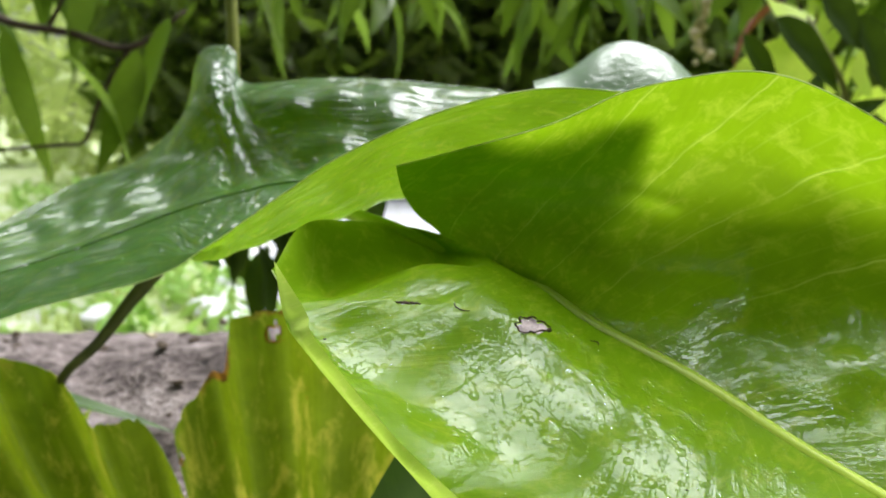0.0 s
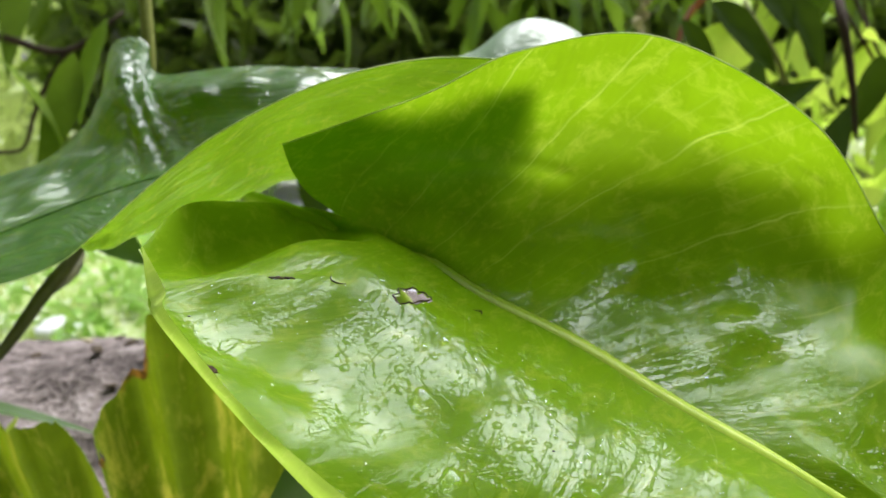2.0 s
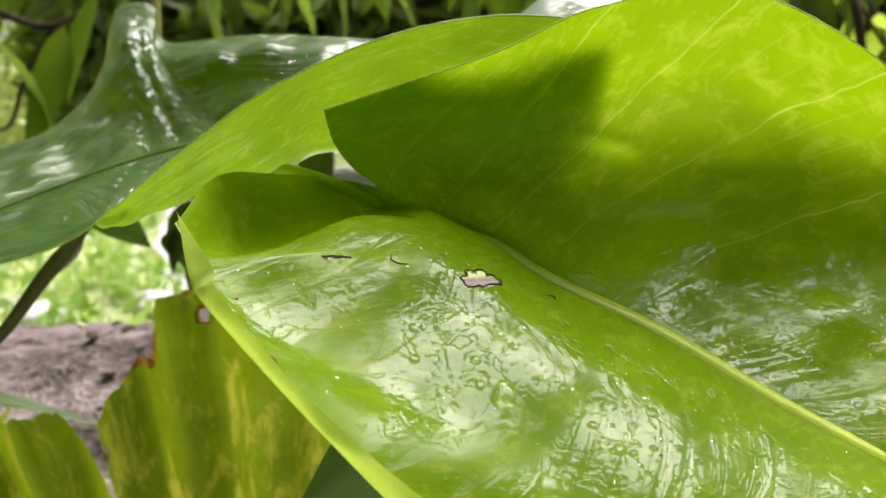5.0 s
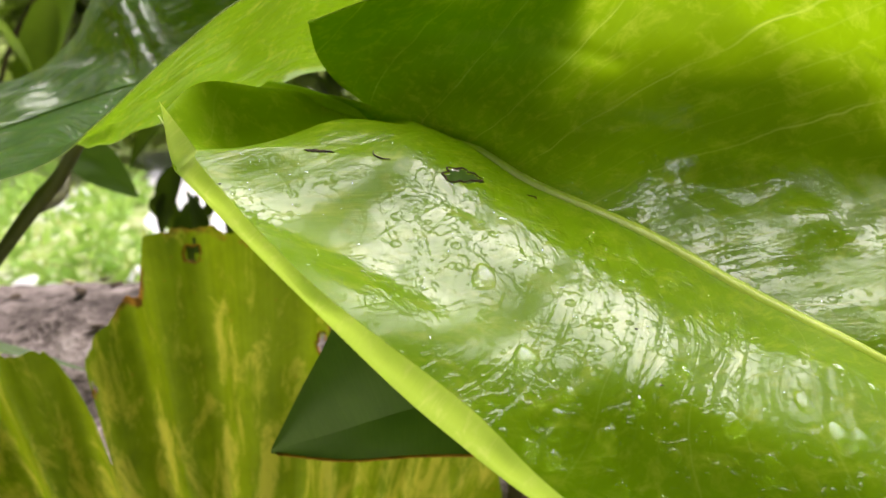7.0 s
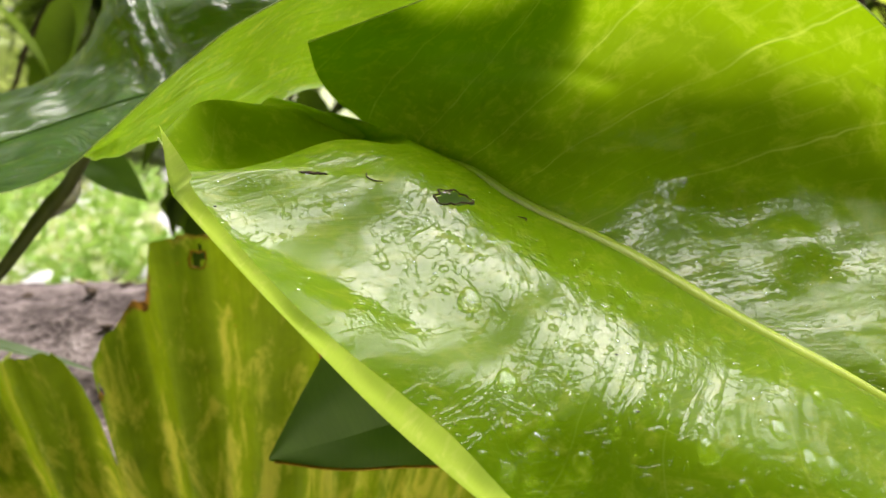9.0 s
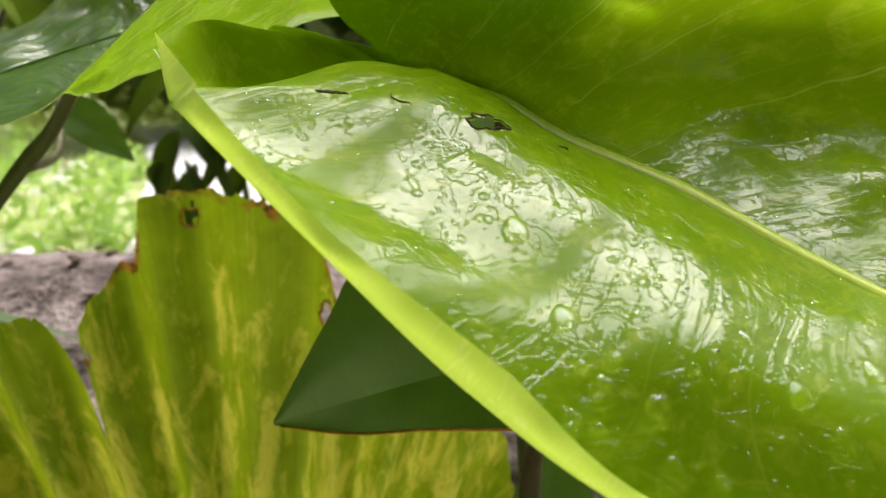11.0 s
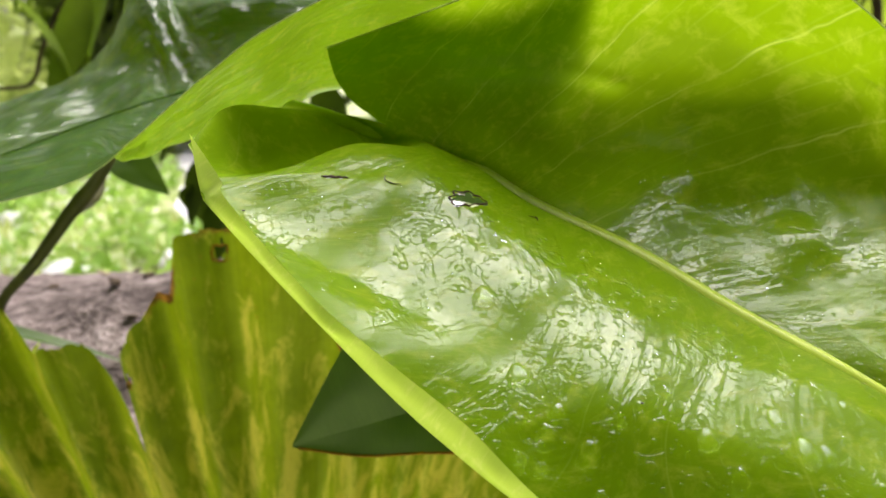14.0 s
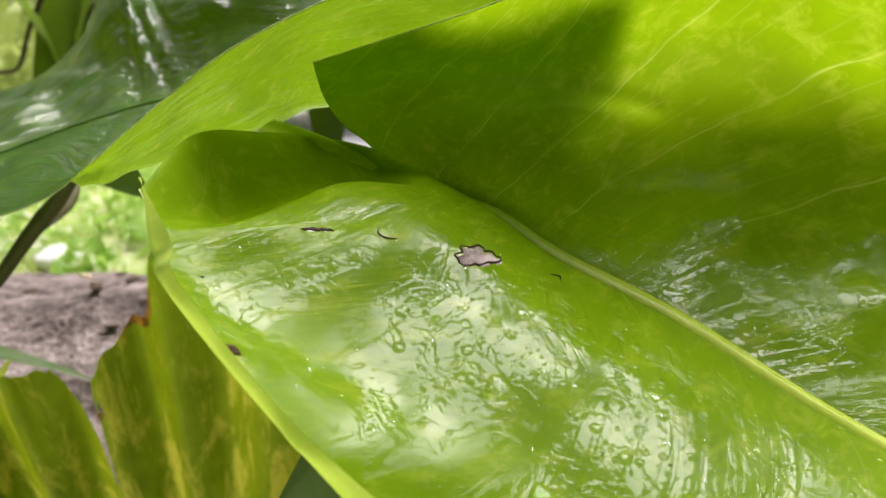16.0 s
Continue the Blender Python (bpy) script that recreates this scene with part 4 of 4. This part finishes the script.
# upright stem behind the mature leaf
tube("stem", [(-0.153, 0.574, 0.545), (-0.151, 0.573, 0.60), (-0.158, 0.61, 0.75), (-0.17, 0.75, 1.0), (-0.2, 1.3, 1.29), (-0.2, 1.76, 1.31)], [0.0042, 0.0045, 0.0042, 0.005, 0.006, 0.008], M_STEM)
tagged(bpy.data.objects["stem"], "pale green stem hanging down from a bough", "stem")
tube("dead_stalk", [(0.062, 0.365, 0.0), (0.066, 0.362, 0.2), (0.066, 0.36, 0.31), (0.075, 0.36, 0.345)], [0.006, 0.005, 0.005, 0.002], M_TWIG)
tagged(bpy.data.objects["dead_stalk"], "dark brown withered leaf stalk in the soil", "stalk")

# ---------------------------------------------------------------- hanging branches behind
LEAVES = [simple_leaf_mesh("leaf", 0.17 + 0.03 * k, 0.022 + 0.006 * (k % 3), 0.25, 0.3 + 0.25 * k, 9, 1) for k in range(4)]
for me in LEAVES:
    me.materials.append(M_BUSH)
WITHERED = [simple_leaf_mesh("leaf", 0.15, 0.026, 0.5, 0.9, 9, 1)]
WITHERED[0].materials.append(M_RED)
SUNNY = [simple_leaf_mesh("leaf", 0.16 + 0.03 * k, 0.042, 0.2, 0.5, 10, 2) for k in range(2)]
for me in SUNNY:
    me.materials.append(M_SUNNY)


def tree():
    """The tree whose low boughs carry the hanging branches."""
    b = base("tree", (2.9, 2.6, 0.0), "tree with a dark trunk and low spreading boughs over the lawn", "tree")
    tube("trunk", [(2.9, 2.6, -0.05), (2.88, 2.6, 0.5), (2.93, 2.62, 1.2), (2.85, 2.7, 2.2), (2.9, 2.8, 3.4)], [0.17, 0.14, 0.12, 0.10, 0.07], M_TWIG, b, "", 14)
    for y, z in ((1.75, 1.30), (2.35, 1.45), (2.95, 1.60)):
        tube("bough", [(2.9, 2.62, z + 0.15), (1.6, y, z), (0.2, y + 0.05, z + 0.06), (-1.2, y - 0.03, z), (-2.6, y + 0.1, z + 0.1)], [0.06, 0.045, 0.035, 0.028, 0.012], M_TWIG, b, "", 10)


tree()
BOUGHS = ((1.75, 1.30), (2.35, 1.45), (2.95, 1.60))


def branch(bough, x, end, leaves, meshes, label, rng, size=1.0, lean=(-85, -25)):
    y, z = BOUGHS[bough]
    s, e = Vector((x, y, z)), Vector(end)
    b = base("hanging_branch", s, label, "branch", "branches hanging behind the plant")
    mid = s.lerp(e, 0.5) + Vector((rng.uniform(-0.1, 0.1), rng.uniform(-0.05, 0.05), 0.06))
    pts = curve([s, mid, e], np.linspace(0, 2, 30))
    tube("twig", [s + Vector((0, 0, 0.02)), mid, e], [0.012, 0.006, 0.0025], M_TWIG, b, "", 6, 4)
    for k in range(leaves):
        p = Vector(pts[rng.randrange(8, 30)])
        dead = meshes is LEAVES and rng.random() < 0.07
        ob = new("leaf", WITHERED[0] if dead else meshes[rng.randrange(len(meshes))])
        if dead:
            tagged(ob, "withered red-brown leaf")
        ob.matrix_world = pose(*p, rng.uniform(*lean), rng.uniform(-40, 40), rng.uniform(0, 360)) @ Matrix.Scale(size * rng.uniform(0.7, 1.15), 4)
        put(ob, b)
    return b


_rng = random.Random(11)
BR = "drooping branch with long dark-green hanging leaves"
for k in range(34):
    bough = k % 3
    y = BOUGHS[bough][0] - _rng.uniform(0.1, 0.45)
    x = (-0.95 + 1.9 * (k + 0.5) / 34 + _rng.uniform(-0.04, 0.04)) * y * 0.85
    drop = 0.06 if x < -0.15 * y else 0.0
    z = 0.60 + 0.10 * y + drop + _rng.uniform(-0.03, 0.22)
    branch(bough, x + _rng.uniform(-0.25, 0.25), (x, y, z), 20, LEAVES, BR, _rng)
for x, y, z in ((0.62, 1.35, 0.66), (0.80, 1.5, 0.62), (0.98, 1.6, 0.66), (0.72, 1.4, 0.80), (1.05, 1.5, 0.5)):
    branch(0, x + 0.1, (x, y, z), 12, SUNNY, "branch with broad yellow-green leaves, sunlight put into their bright colour", _rng, 1.25, (-70, -10))

for x, y, z in ((0.50, 1.15, 0.60), (0.60, 1.2, 0.52), (0.70, 1.1, 0.58), (0.82, 1.25, 0.55), (0.92, 1.3, 0.68)):
    branch(0, x + 0.05, (x, y, z), 9, LEAVES, BR, _rng, 0.9)


SHADY = [
    ((0.455, 1.020, 0.515), (0.602, 1.040, 0.576), 0.021),
    ((0.558, 1.000, 0.435), (0.624, 1.020, 0.542), 0.026),
    ((0.436, 1.050, 0.673), (0.556, 1.070, 0.575), 0.030),
    ((0.532, 1.030, 0.674), (0.604, 1.050, 0.573), 0.030),
    ((0.678, 1.060, 0.600), (0.650, 1.080, 0.479), 0.029),
    ((0.405, 1.080, 0.655), (0.487, 1.100, 0.551), 0.022),
    ((0.470, 1.000, 0.692), (0.548, 1.020, 0.630), 0.032),
]


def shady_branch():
    """Broad leaves before the bright plant, with shade put into their near-black green."""
    b = base("hanging_branch", (0.95, 1.75, 1.31), "drooping branch with broad leaves, shade put into their dark colour", "branch", "branches hanging behind the plant")
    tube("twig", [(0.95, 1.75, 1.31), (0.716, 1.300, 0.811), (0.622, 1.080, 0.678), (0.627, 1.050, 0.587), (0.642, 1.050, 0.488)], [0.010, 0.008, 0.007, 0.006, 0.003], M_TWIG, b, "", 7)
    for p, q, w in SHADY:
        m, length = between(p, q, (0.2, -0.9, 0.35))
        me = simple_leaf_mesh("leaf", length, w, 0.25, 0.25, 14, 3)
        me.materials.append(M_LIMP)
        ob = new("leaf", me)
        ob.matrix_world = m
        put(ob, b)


shady_branch()


def bare_twigs():
    """The forked bare twig with a few limp leaves beside the mature leaf."""
    b = base("twig", (-1.1, 1.72, 1.30), "forked dark twig with a few limp leaves", "twig")
    tube("stick", [(-1.1, 1.75, 1.31), (-0.85, 1.45, 0.82), (-0.70, 1.25, 0.70), (-0.56, 1.2, 0.668), (-0.472, 1.2, 0.646), (-0.383, 1.2, 0.70)], [0.010, 0.008, 0.007, 0.006, 0.005, 0.003], M_TWIG, b, "", 7)
    tube("stick", [(-0.472, 1.2, 0.646), (-0.505, 1.2, 0.60), (-0.53, 1.2, 0.555), (-0.551, 1.2, 0.507), (-0.60, 1.21, 0.50), (-0.70, 1.22, 0.492)], [0.004, 0.004, 0.0035, 0.003, 0.003, 0.0025], M_TWIG, b, "", 7)
    tube("stick", [(-0.60, 1.22, 0.68), (-0.56, 1.2, 0.73), (-0.53, 1.2, 0.80)], [0.004, 0.003, 0.002], M_TWIG, b, "", 7)
    for p, r, k in (((-0.535, 1.12, 0.635), (-48, 0, -62), 2), ((-0.44, 1.15, 0.64), (-80, 20, 10), 1), ((-0.40, 1.18, 0.69), (-70, -15, 150), 0), ((-0.66, 1.2, 0.68), (-75, 10, 200), 3), ((-0.50, 1.2, 0.79), (-60, 10, 60), 1)):
        ob = new("leaf", LEAVES[k])
        ob.matrix_world = pose(*p, *r)
        put(ob, b)


bare_twigs()


def young_tree():
    """The small dark sapling behind the log, its leaves hanging."""
    rng = random.Random(4)
    b = base("sapling", (-0.16, 1.05, 0.0), "small sapling behind the log with limp leaves, backlit shade put into their dark green", "sapling")
    tube("stem", [(-0.16, 1.05, -0.01), (-0.17, 1.04, 0.25), (-0.18, 1.0, 0.42), (-0.17, 0.97, 0.50)], [0.006, 0.005, 0.004, 0.003], M_TWIG, b, "", 7)
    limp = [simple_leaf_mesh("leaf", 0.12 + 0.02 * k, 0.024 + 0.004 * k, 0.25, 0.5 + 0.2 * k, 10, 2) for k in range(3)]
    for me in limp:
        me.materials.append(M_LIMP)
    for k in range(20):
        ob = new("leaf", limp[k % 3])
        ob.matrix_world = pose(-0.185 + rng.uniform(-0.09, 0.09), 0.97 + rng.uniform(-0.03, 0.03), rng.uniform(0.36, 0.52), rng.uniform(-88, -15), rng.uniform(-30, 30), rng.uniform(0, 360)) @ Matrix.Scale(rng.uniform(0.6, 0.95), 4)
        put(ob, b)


young_tree()


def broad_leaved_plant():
    """The plant with broad leaves beyond the log, its sunlight put into the leaf colour."""
    b = base("broad_leaved_plant", (0.62, 1.1, 0.0), "broad-leaved plant with yellow-green leaves, sunlight put into their bright colour", "plant")
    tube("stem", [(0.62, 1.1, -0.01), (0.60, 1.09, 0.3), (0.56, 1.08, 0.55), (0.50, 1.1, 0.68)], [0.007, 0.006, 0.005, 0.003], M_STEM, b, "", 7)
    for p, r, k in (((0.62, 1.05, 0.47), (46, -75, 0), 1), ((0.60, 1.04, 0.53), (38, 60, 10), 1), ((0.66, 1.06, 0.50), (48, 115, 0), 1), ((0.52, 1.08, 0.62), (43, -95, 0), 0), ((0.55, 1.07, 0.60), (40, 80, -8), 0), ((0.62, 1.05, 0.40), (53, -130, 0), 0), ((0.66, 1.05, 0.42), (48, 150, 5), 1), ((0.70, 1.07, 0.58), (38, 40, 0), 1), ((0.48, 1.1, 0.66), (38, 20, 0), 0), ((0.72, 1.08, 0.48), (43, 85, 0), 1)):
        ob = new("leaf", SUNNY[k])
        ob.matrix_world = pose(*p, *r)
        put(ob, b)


broad_leaved_plant()


def flower_stalk():
    b = base("flower_stalk", (0.40, 1.72, 1.30), "withered cream-coloured flower stalk hanging from a bough", "flower stalk")
    tube("stalk", [(0.40, 1.75, 1.31), (0.40, 1.40, 0.85), (0.408, 1.3, 0.72), (0.432, 1.3, 0.645)], [0.004, 0.003, 0.003, 0.002], M_STEM, b, "", 6)
    rng = random.Random(8)
    for k in range(16):
        q = 0.63 + 0.10 * k / 16
        c = Vector((0.42 - 0.12 * (q - 0.65) + rng.uniform(-0.012, 0.012), 1.295 + rng.uniform(-0.012, 0.012), q))
        bm = bmesh.new()
        bmesh.ops.create_icosphere(bm, subdivisions=1, radius=rng.uniform(0.005, 0.010))
        for v in bm.verts:
            v.co = c + v.co * (1 + 0.4 * noise.noise(v.co * 200 + c * 50))
        me = bpy.data.meshes.new("bud")
        bm.to_mesh(me)
        bm.free()
        me.materials.append(M_CREAM)
        put(new("bud", me), b)


flower_stalk()

# ---------------------------------------------------------------- lawn growth, stones and far shrubs


def leaf_mass(name, spots, count, size, material, label, category, seed):
    """Countless small leaves spread through round clumps, in one mesh."""
    rng = np.random.default_rng(seed)
    verts, faces = [], []
    for cx, cy, cz, r in spots:
        for _ in range(count):
            d = rng.normal(size=3)
            d /= np.linalg.norm(d)
            p = np.array((cx, cy, cz)) + d * r * rng.uniform(0.5, 1.05) * np.array((1, 1, 0.8))
            if p[2] < 0.01:
                continue
            a, t = rng.normal(size=3), rng.normal(size=3)
            a /= np.linalg.norm(a)
            t = np.cross(a, t)
            t /= np.linalg.norm(t)
            l = size * rng.uniform(0.6, 1.4)
            n = len(verts)
            verts += [p - a * l, p + t * l * 0.35, p + a * l, p - t * l * 0.35 + np.cross(a, t) * l * 0.15]
            faces.append((n, n + 1, n + 2, n + 3))
    ob = link_mesh(name, verts, faces, material, None, "", [(0.3, 0.3)] * len(verts), smooth=False)
    return tagged(ob, label, category, kind="stuff")


_g = random.Random(5)
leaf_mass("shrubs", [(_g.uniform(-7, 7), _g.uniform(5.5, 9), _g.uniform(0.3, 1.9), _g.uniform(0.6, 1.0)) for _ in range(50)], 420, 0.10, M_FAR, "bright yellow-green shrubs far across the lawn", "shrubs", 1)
_h = random.Random(77)
# unseen leaf wall added behind the camera to block sky and darken reflections
leaf_mass("hedge", [(1.75 * math.sin(radians(a)) + _h.uniform(-0.2, 0.2), 1.75 * math.cos(radians(a)) + _h.uniform(-0.2, 0.2), z, 0.45) for a in range(100, 300, 12) for z in (0.35, 0.9, 1.45, 2.0, 2.5, 3.0, 3.5)], 320, 0.11, M_BUSH, "unseen dark-green hedge added behind the camera to block light", "hedge", 9)
leaf_mass("bright_weeds", [(_g.uniform(0.75, 2.2), _g.uniform(1.3, 2.6), _g.uniform(0.1, 0.55), _g.uniform(0.12, 0.22)) for _ in range(40)], 60, 0.05, M_SUNNY, "bright weeds beside the log, sunlight put into their colour", "weeds", 6)
leaf_mass("low_weeds", [(_g.uniform(-1.0, -0.24) * y, y, 0.03 * y - 0.02, _g.uniform(0.08, 0.17)) for y in [1.4 + 3.0 * _g.random() for _ in range(46)]], 90, 0.030, M_WEED, "lush bright-green weeds on the lawn behind the log", "weeds", 12)
leaf_mass("dark_thicket", [(_g.uniform(-1.9, 6.0), _g.uniform(5.0, 6.4), _g.uniform(0.7, 1.7), _g.uniform(0.5, 0.8)) for _ in range(84)], 420, 0.13, M_BUSH, "dense dark-green thicket in the shade", "thicket", 2)


def lawn_growth():
    rng = np.random.default_rng(7)
    verts, faces = [], []
    for _ in range(5500):
        y = 1.05 + 5 * rng.random() ** 1.6
        x = rng.uniform(-0.95, 0.95) * (y + 0.3)
        hgt, w = rng.uniform(0.03, 0.09), rng.uniform(0.004, 0.012)
        a = rng.uniform(0, 2 * math.pi)
        dx, dy = math.cos(a), math.sin(a)
        n = len(verts)
        verts += [(x - dx * w, y - dy * w, 0), (x + dx * w, y + dy * w, 0), (x + dx * w * 0.4 - dy * hgt * 0.4, y + dx * hgt * 0.4, hgt)]
        faces.append((n, n + 1, n + 2))
    tagged(link_mesh("grass", verts, faces, M_FAR, None, "", [(0.3, 0.3)] * len(verts), False), "low bright-green grass and weeds on the lawn", "grass", kind="stuff")


lawn_growth()


def pavement():
    bm = bmesh.new()
    bmesh.ops.create_grid(bm, x_segments=60, y_segments=40, size=1.0)
    for v in bm.verts:
        y = v.co.y * 2.2 + 4.1
        x = y * (-0.11 + 0.19 * v.co.x) + 0.12 * noise.noise((y * 0.9, 3, 0)) + 0.10 * noise.noise((y * 3, v.co.x * 2, 0))
        v.co = (x, y, 0.032 + 0.01 * noise.noise((x * 2, y * 2, 4)))
    skirt = bmesh.ops.extrude_edge_only(bm, edges=[e for e in bm.edges if e.is_boundary])
    for v in skirt["geom"]:
        if isinstance(v, bmesh.types.BMVert):
            v.co.z = -0.05
    me = bpy.data.meshes.new("pavement")
    bm.to_mesh(me)
    bm.free()
    me.materials.append(M_STONE)
    tagged(new("pavement", me), "pale grey paved path across the lawn", "path", kind="structure")


pavement()


def stones():
    rng = random.Random(21)
    for k in range(26):
        y = rng.uniform(1.6, 4.5)
        x = rng.uniform(-0.75, -0.12) * y
        r = rng.uniform(0.02, 0.07)
        bm = bmesh.new()
        bmesh.ops.create_icosphere(bm, subdivisions=3, radius=r)
        for v in bm.verts:
            v.co = v.co * (1 + 0.35 * noise.noise(v.co / r * 1.1 + Vector((k, 0, 0))))
            v.co.z *= 0.6
        me = bpy.data.meshes.new("stone")
        bm.to_mesh(me)
        bm.free()
        me.polygons.foreach_set("use_smooth", [True] * len(me.polygons))
        me.materials.append(M_STONE)
        ob = new("stone", me)
        ob.location = (x, y, r * 0.3)
        tagged(ob, "pale rounded stone lying in the grass", "stone", "stones on the lawn")


stones()


def log_height(x, y):
    s = (x + 1.6) / 3.6
    return 0.198 * s - 0.013 + math.sqrt(max(0.0, 0.277**2 - (y - 0.70 - 0.10 * s) ** 2))


def debris():
    """Bark chips and withered bits on the log."""
    rng = random.Random(31)
    for k in range(46):
        x, y = rng.uniform(-0.55, 0.05), rng.uniform(0.52, 0.78)
        r = rng.uniform(0.002, 0.006)
        bm = bmesh.new()
        bmesh.ops.create_icosphere(bm, subdivisions=2, radius=r)
        for v in bm.verts:
            v.co = v.co * (1 + 0.5 * noise.noise(v.co / r + Vector((k, 3, 0))))
            v.co.x *= 1.7
            v.co.z *= 0.5
        me = bpy.data.meshes.new("bark_chip")
        bm.to_mesh(me)
        bm.free()
        pale = rng.random() < 0.15
        me.materials.append(M_CREAM if pale else M_TWIG)
        ob = new("bark_chip", me)
        ob.location, ob.rotation_euler = (x, y, log_height(x, y) + 0.001), (rng.uniform(-0.5, 0.5), 0, rng.uniform(0, 6))
        tagged(ob, "pale dry chip of wood lying on the log" if pale else "dark bark chip lying on the log", "bark chip", "chips on the log")


debris()
single_leaf("curled orange-yellow withered leaf lying on the log", M_YELLOW, (0.035, 0.010, 0.5, 0.3, 12, 3), pose(-0.205, 0.725, 0.330, 25, 20, -60), name="withered_leaf")
single_leaf("small pale green seedling leaf on the log", M_SUNNY, (0.03, 0.006, 0.4, 0.2, 10, 2), pose(-0.285, 0.565, 0.298, 60, 0, -30), name="seedling")
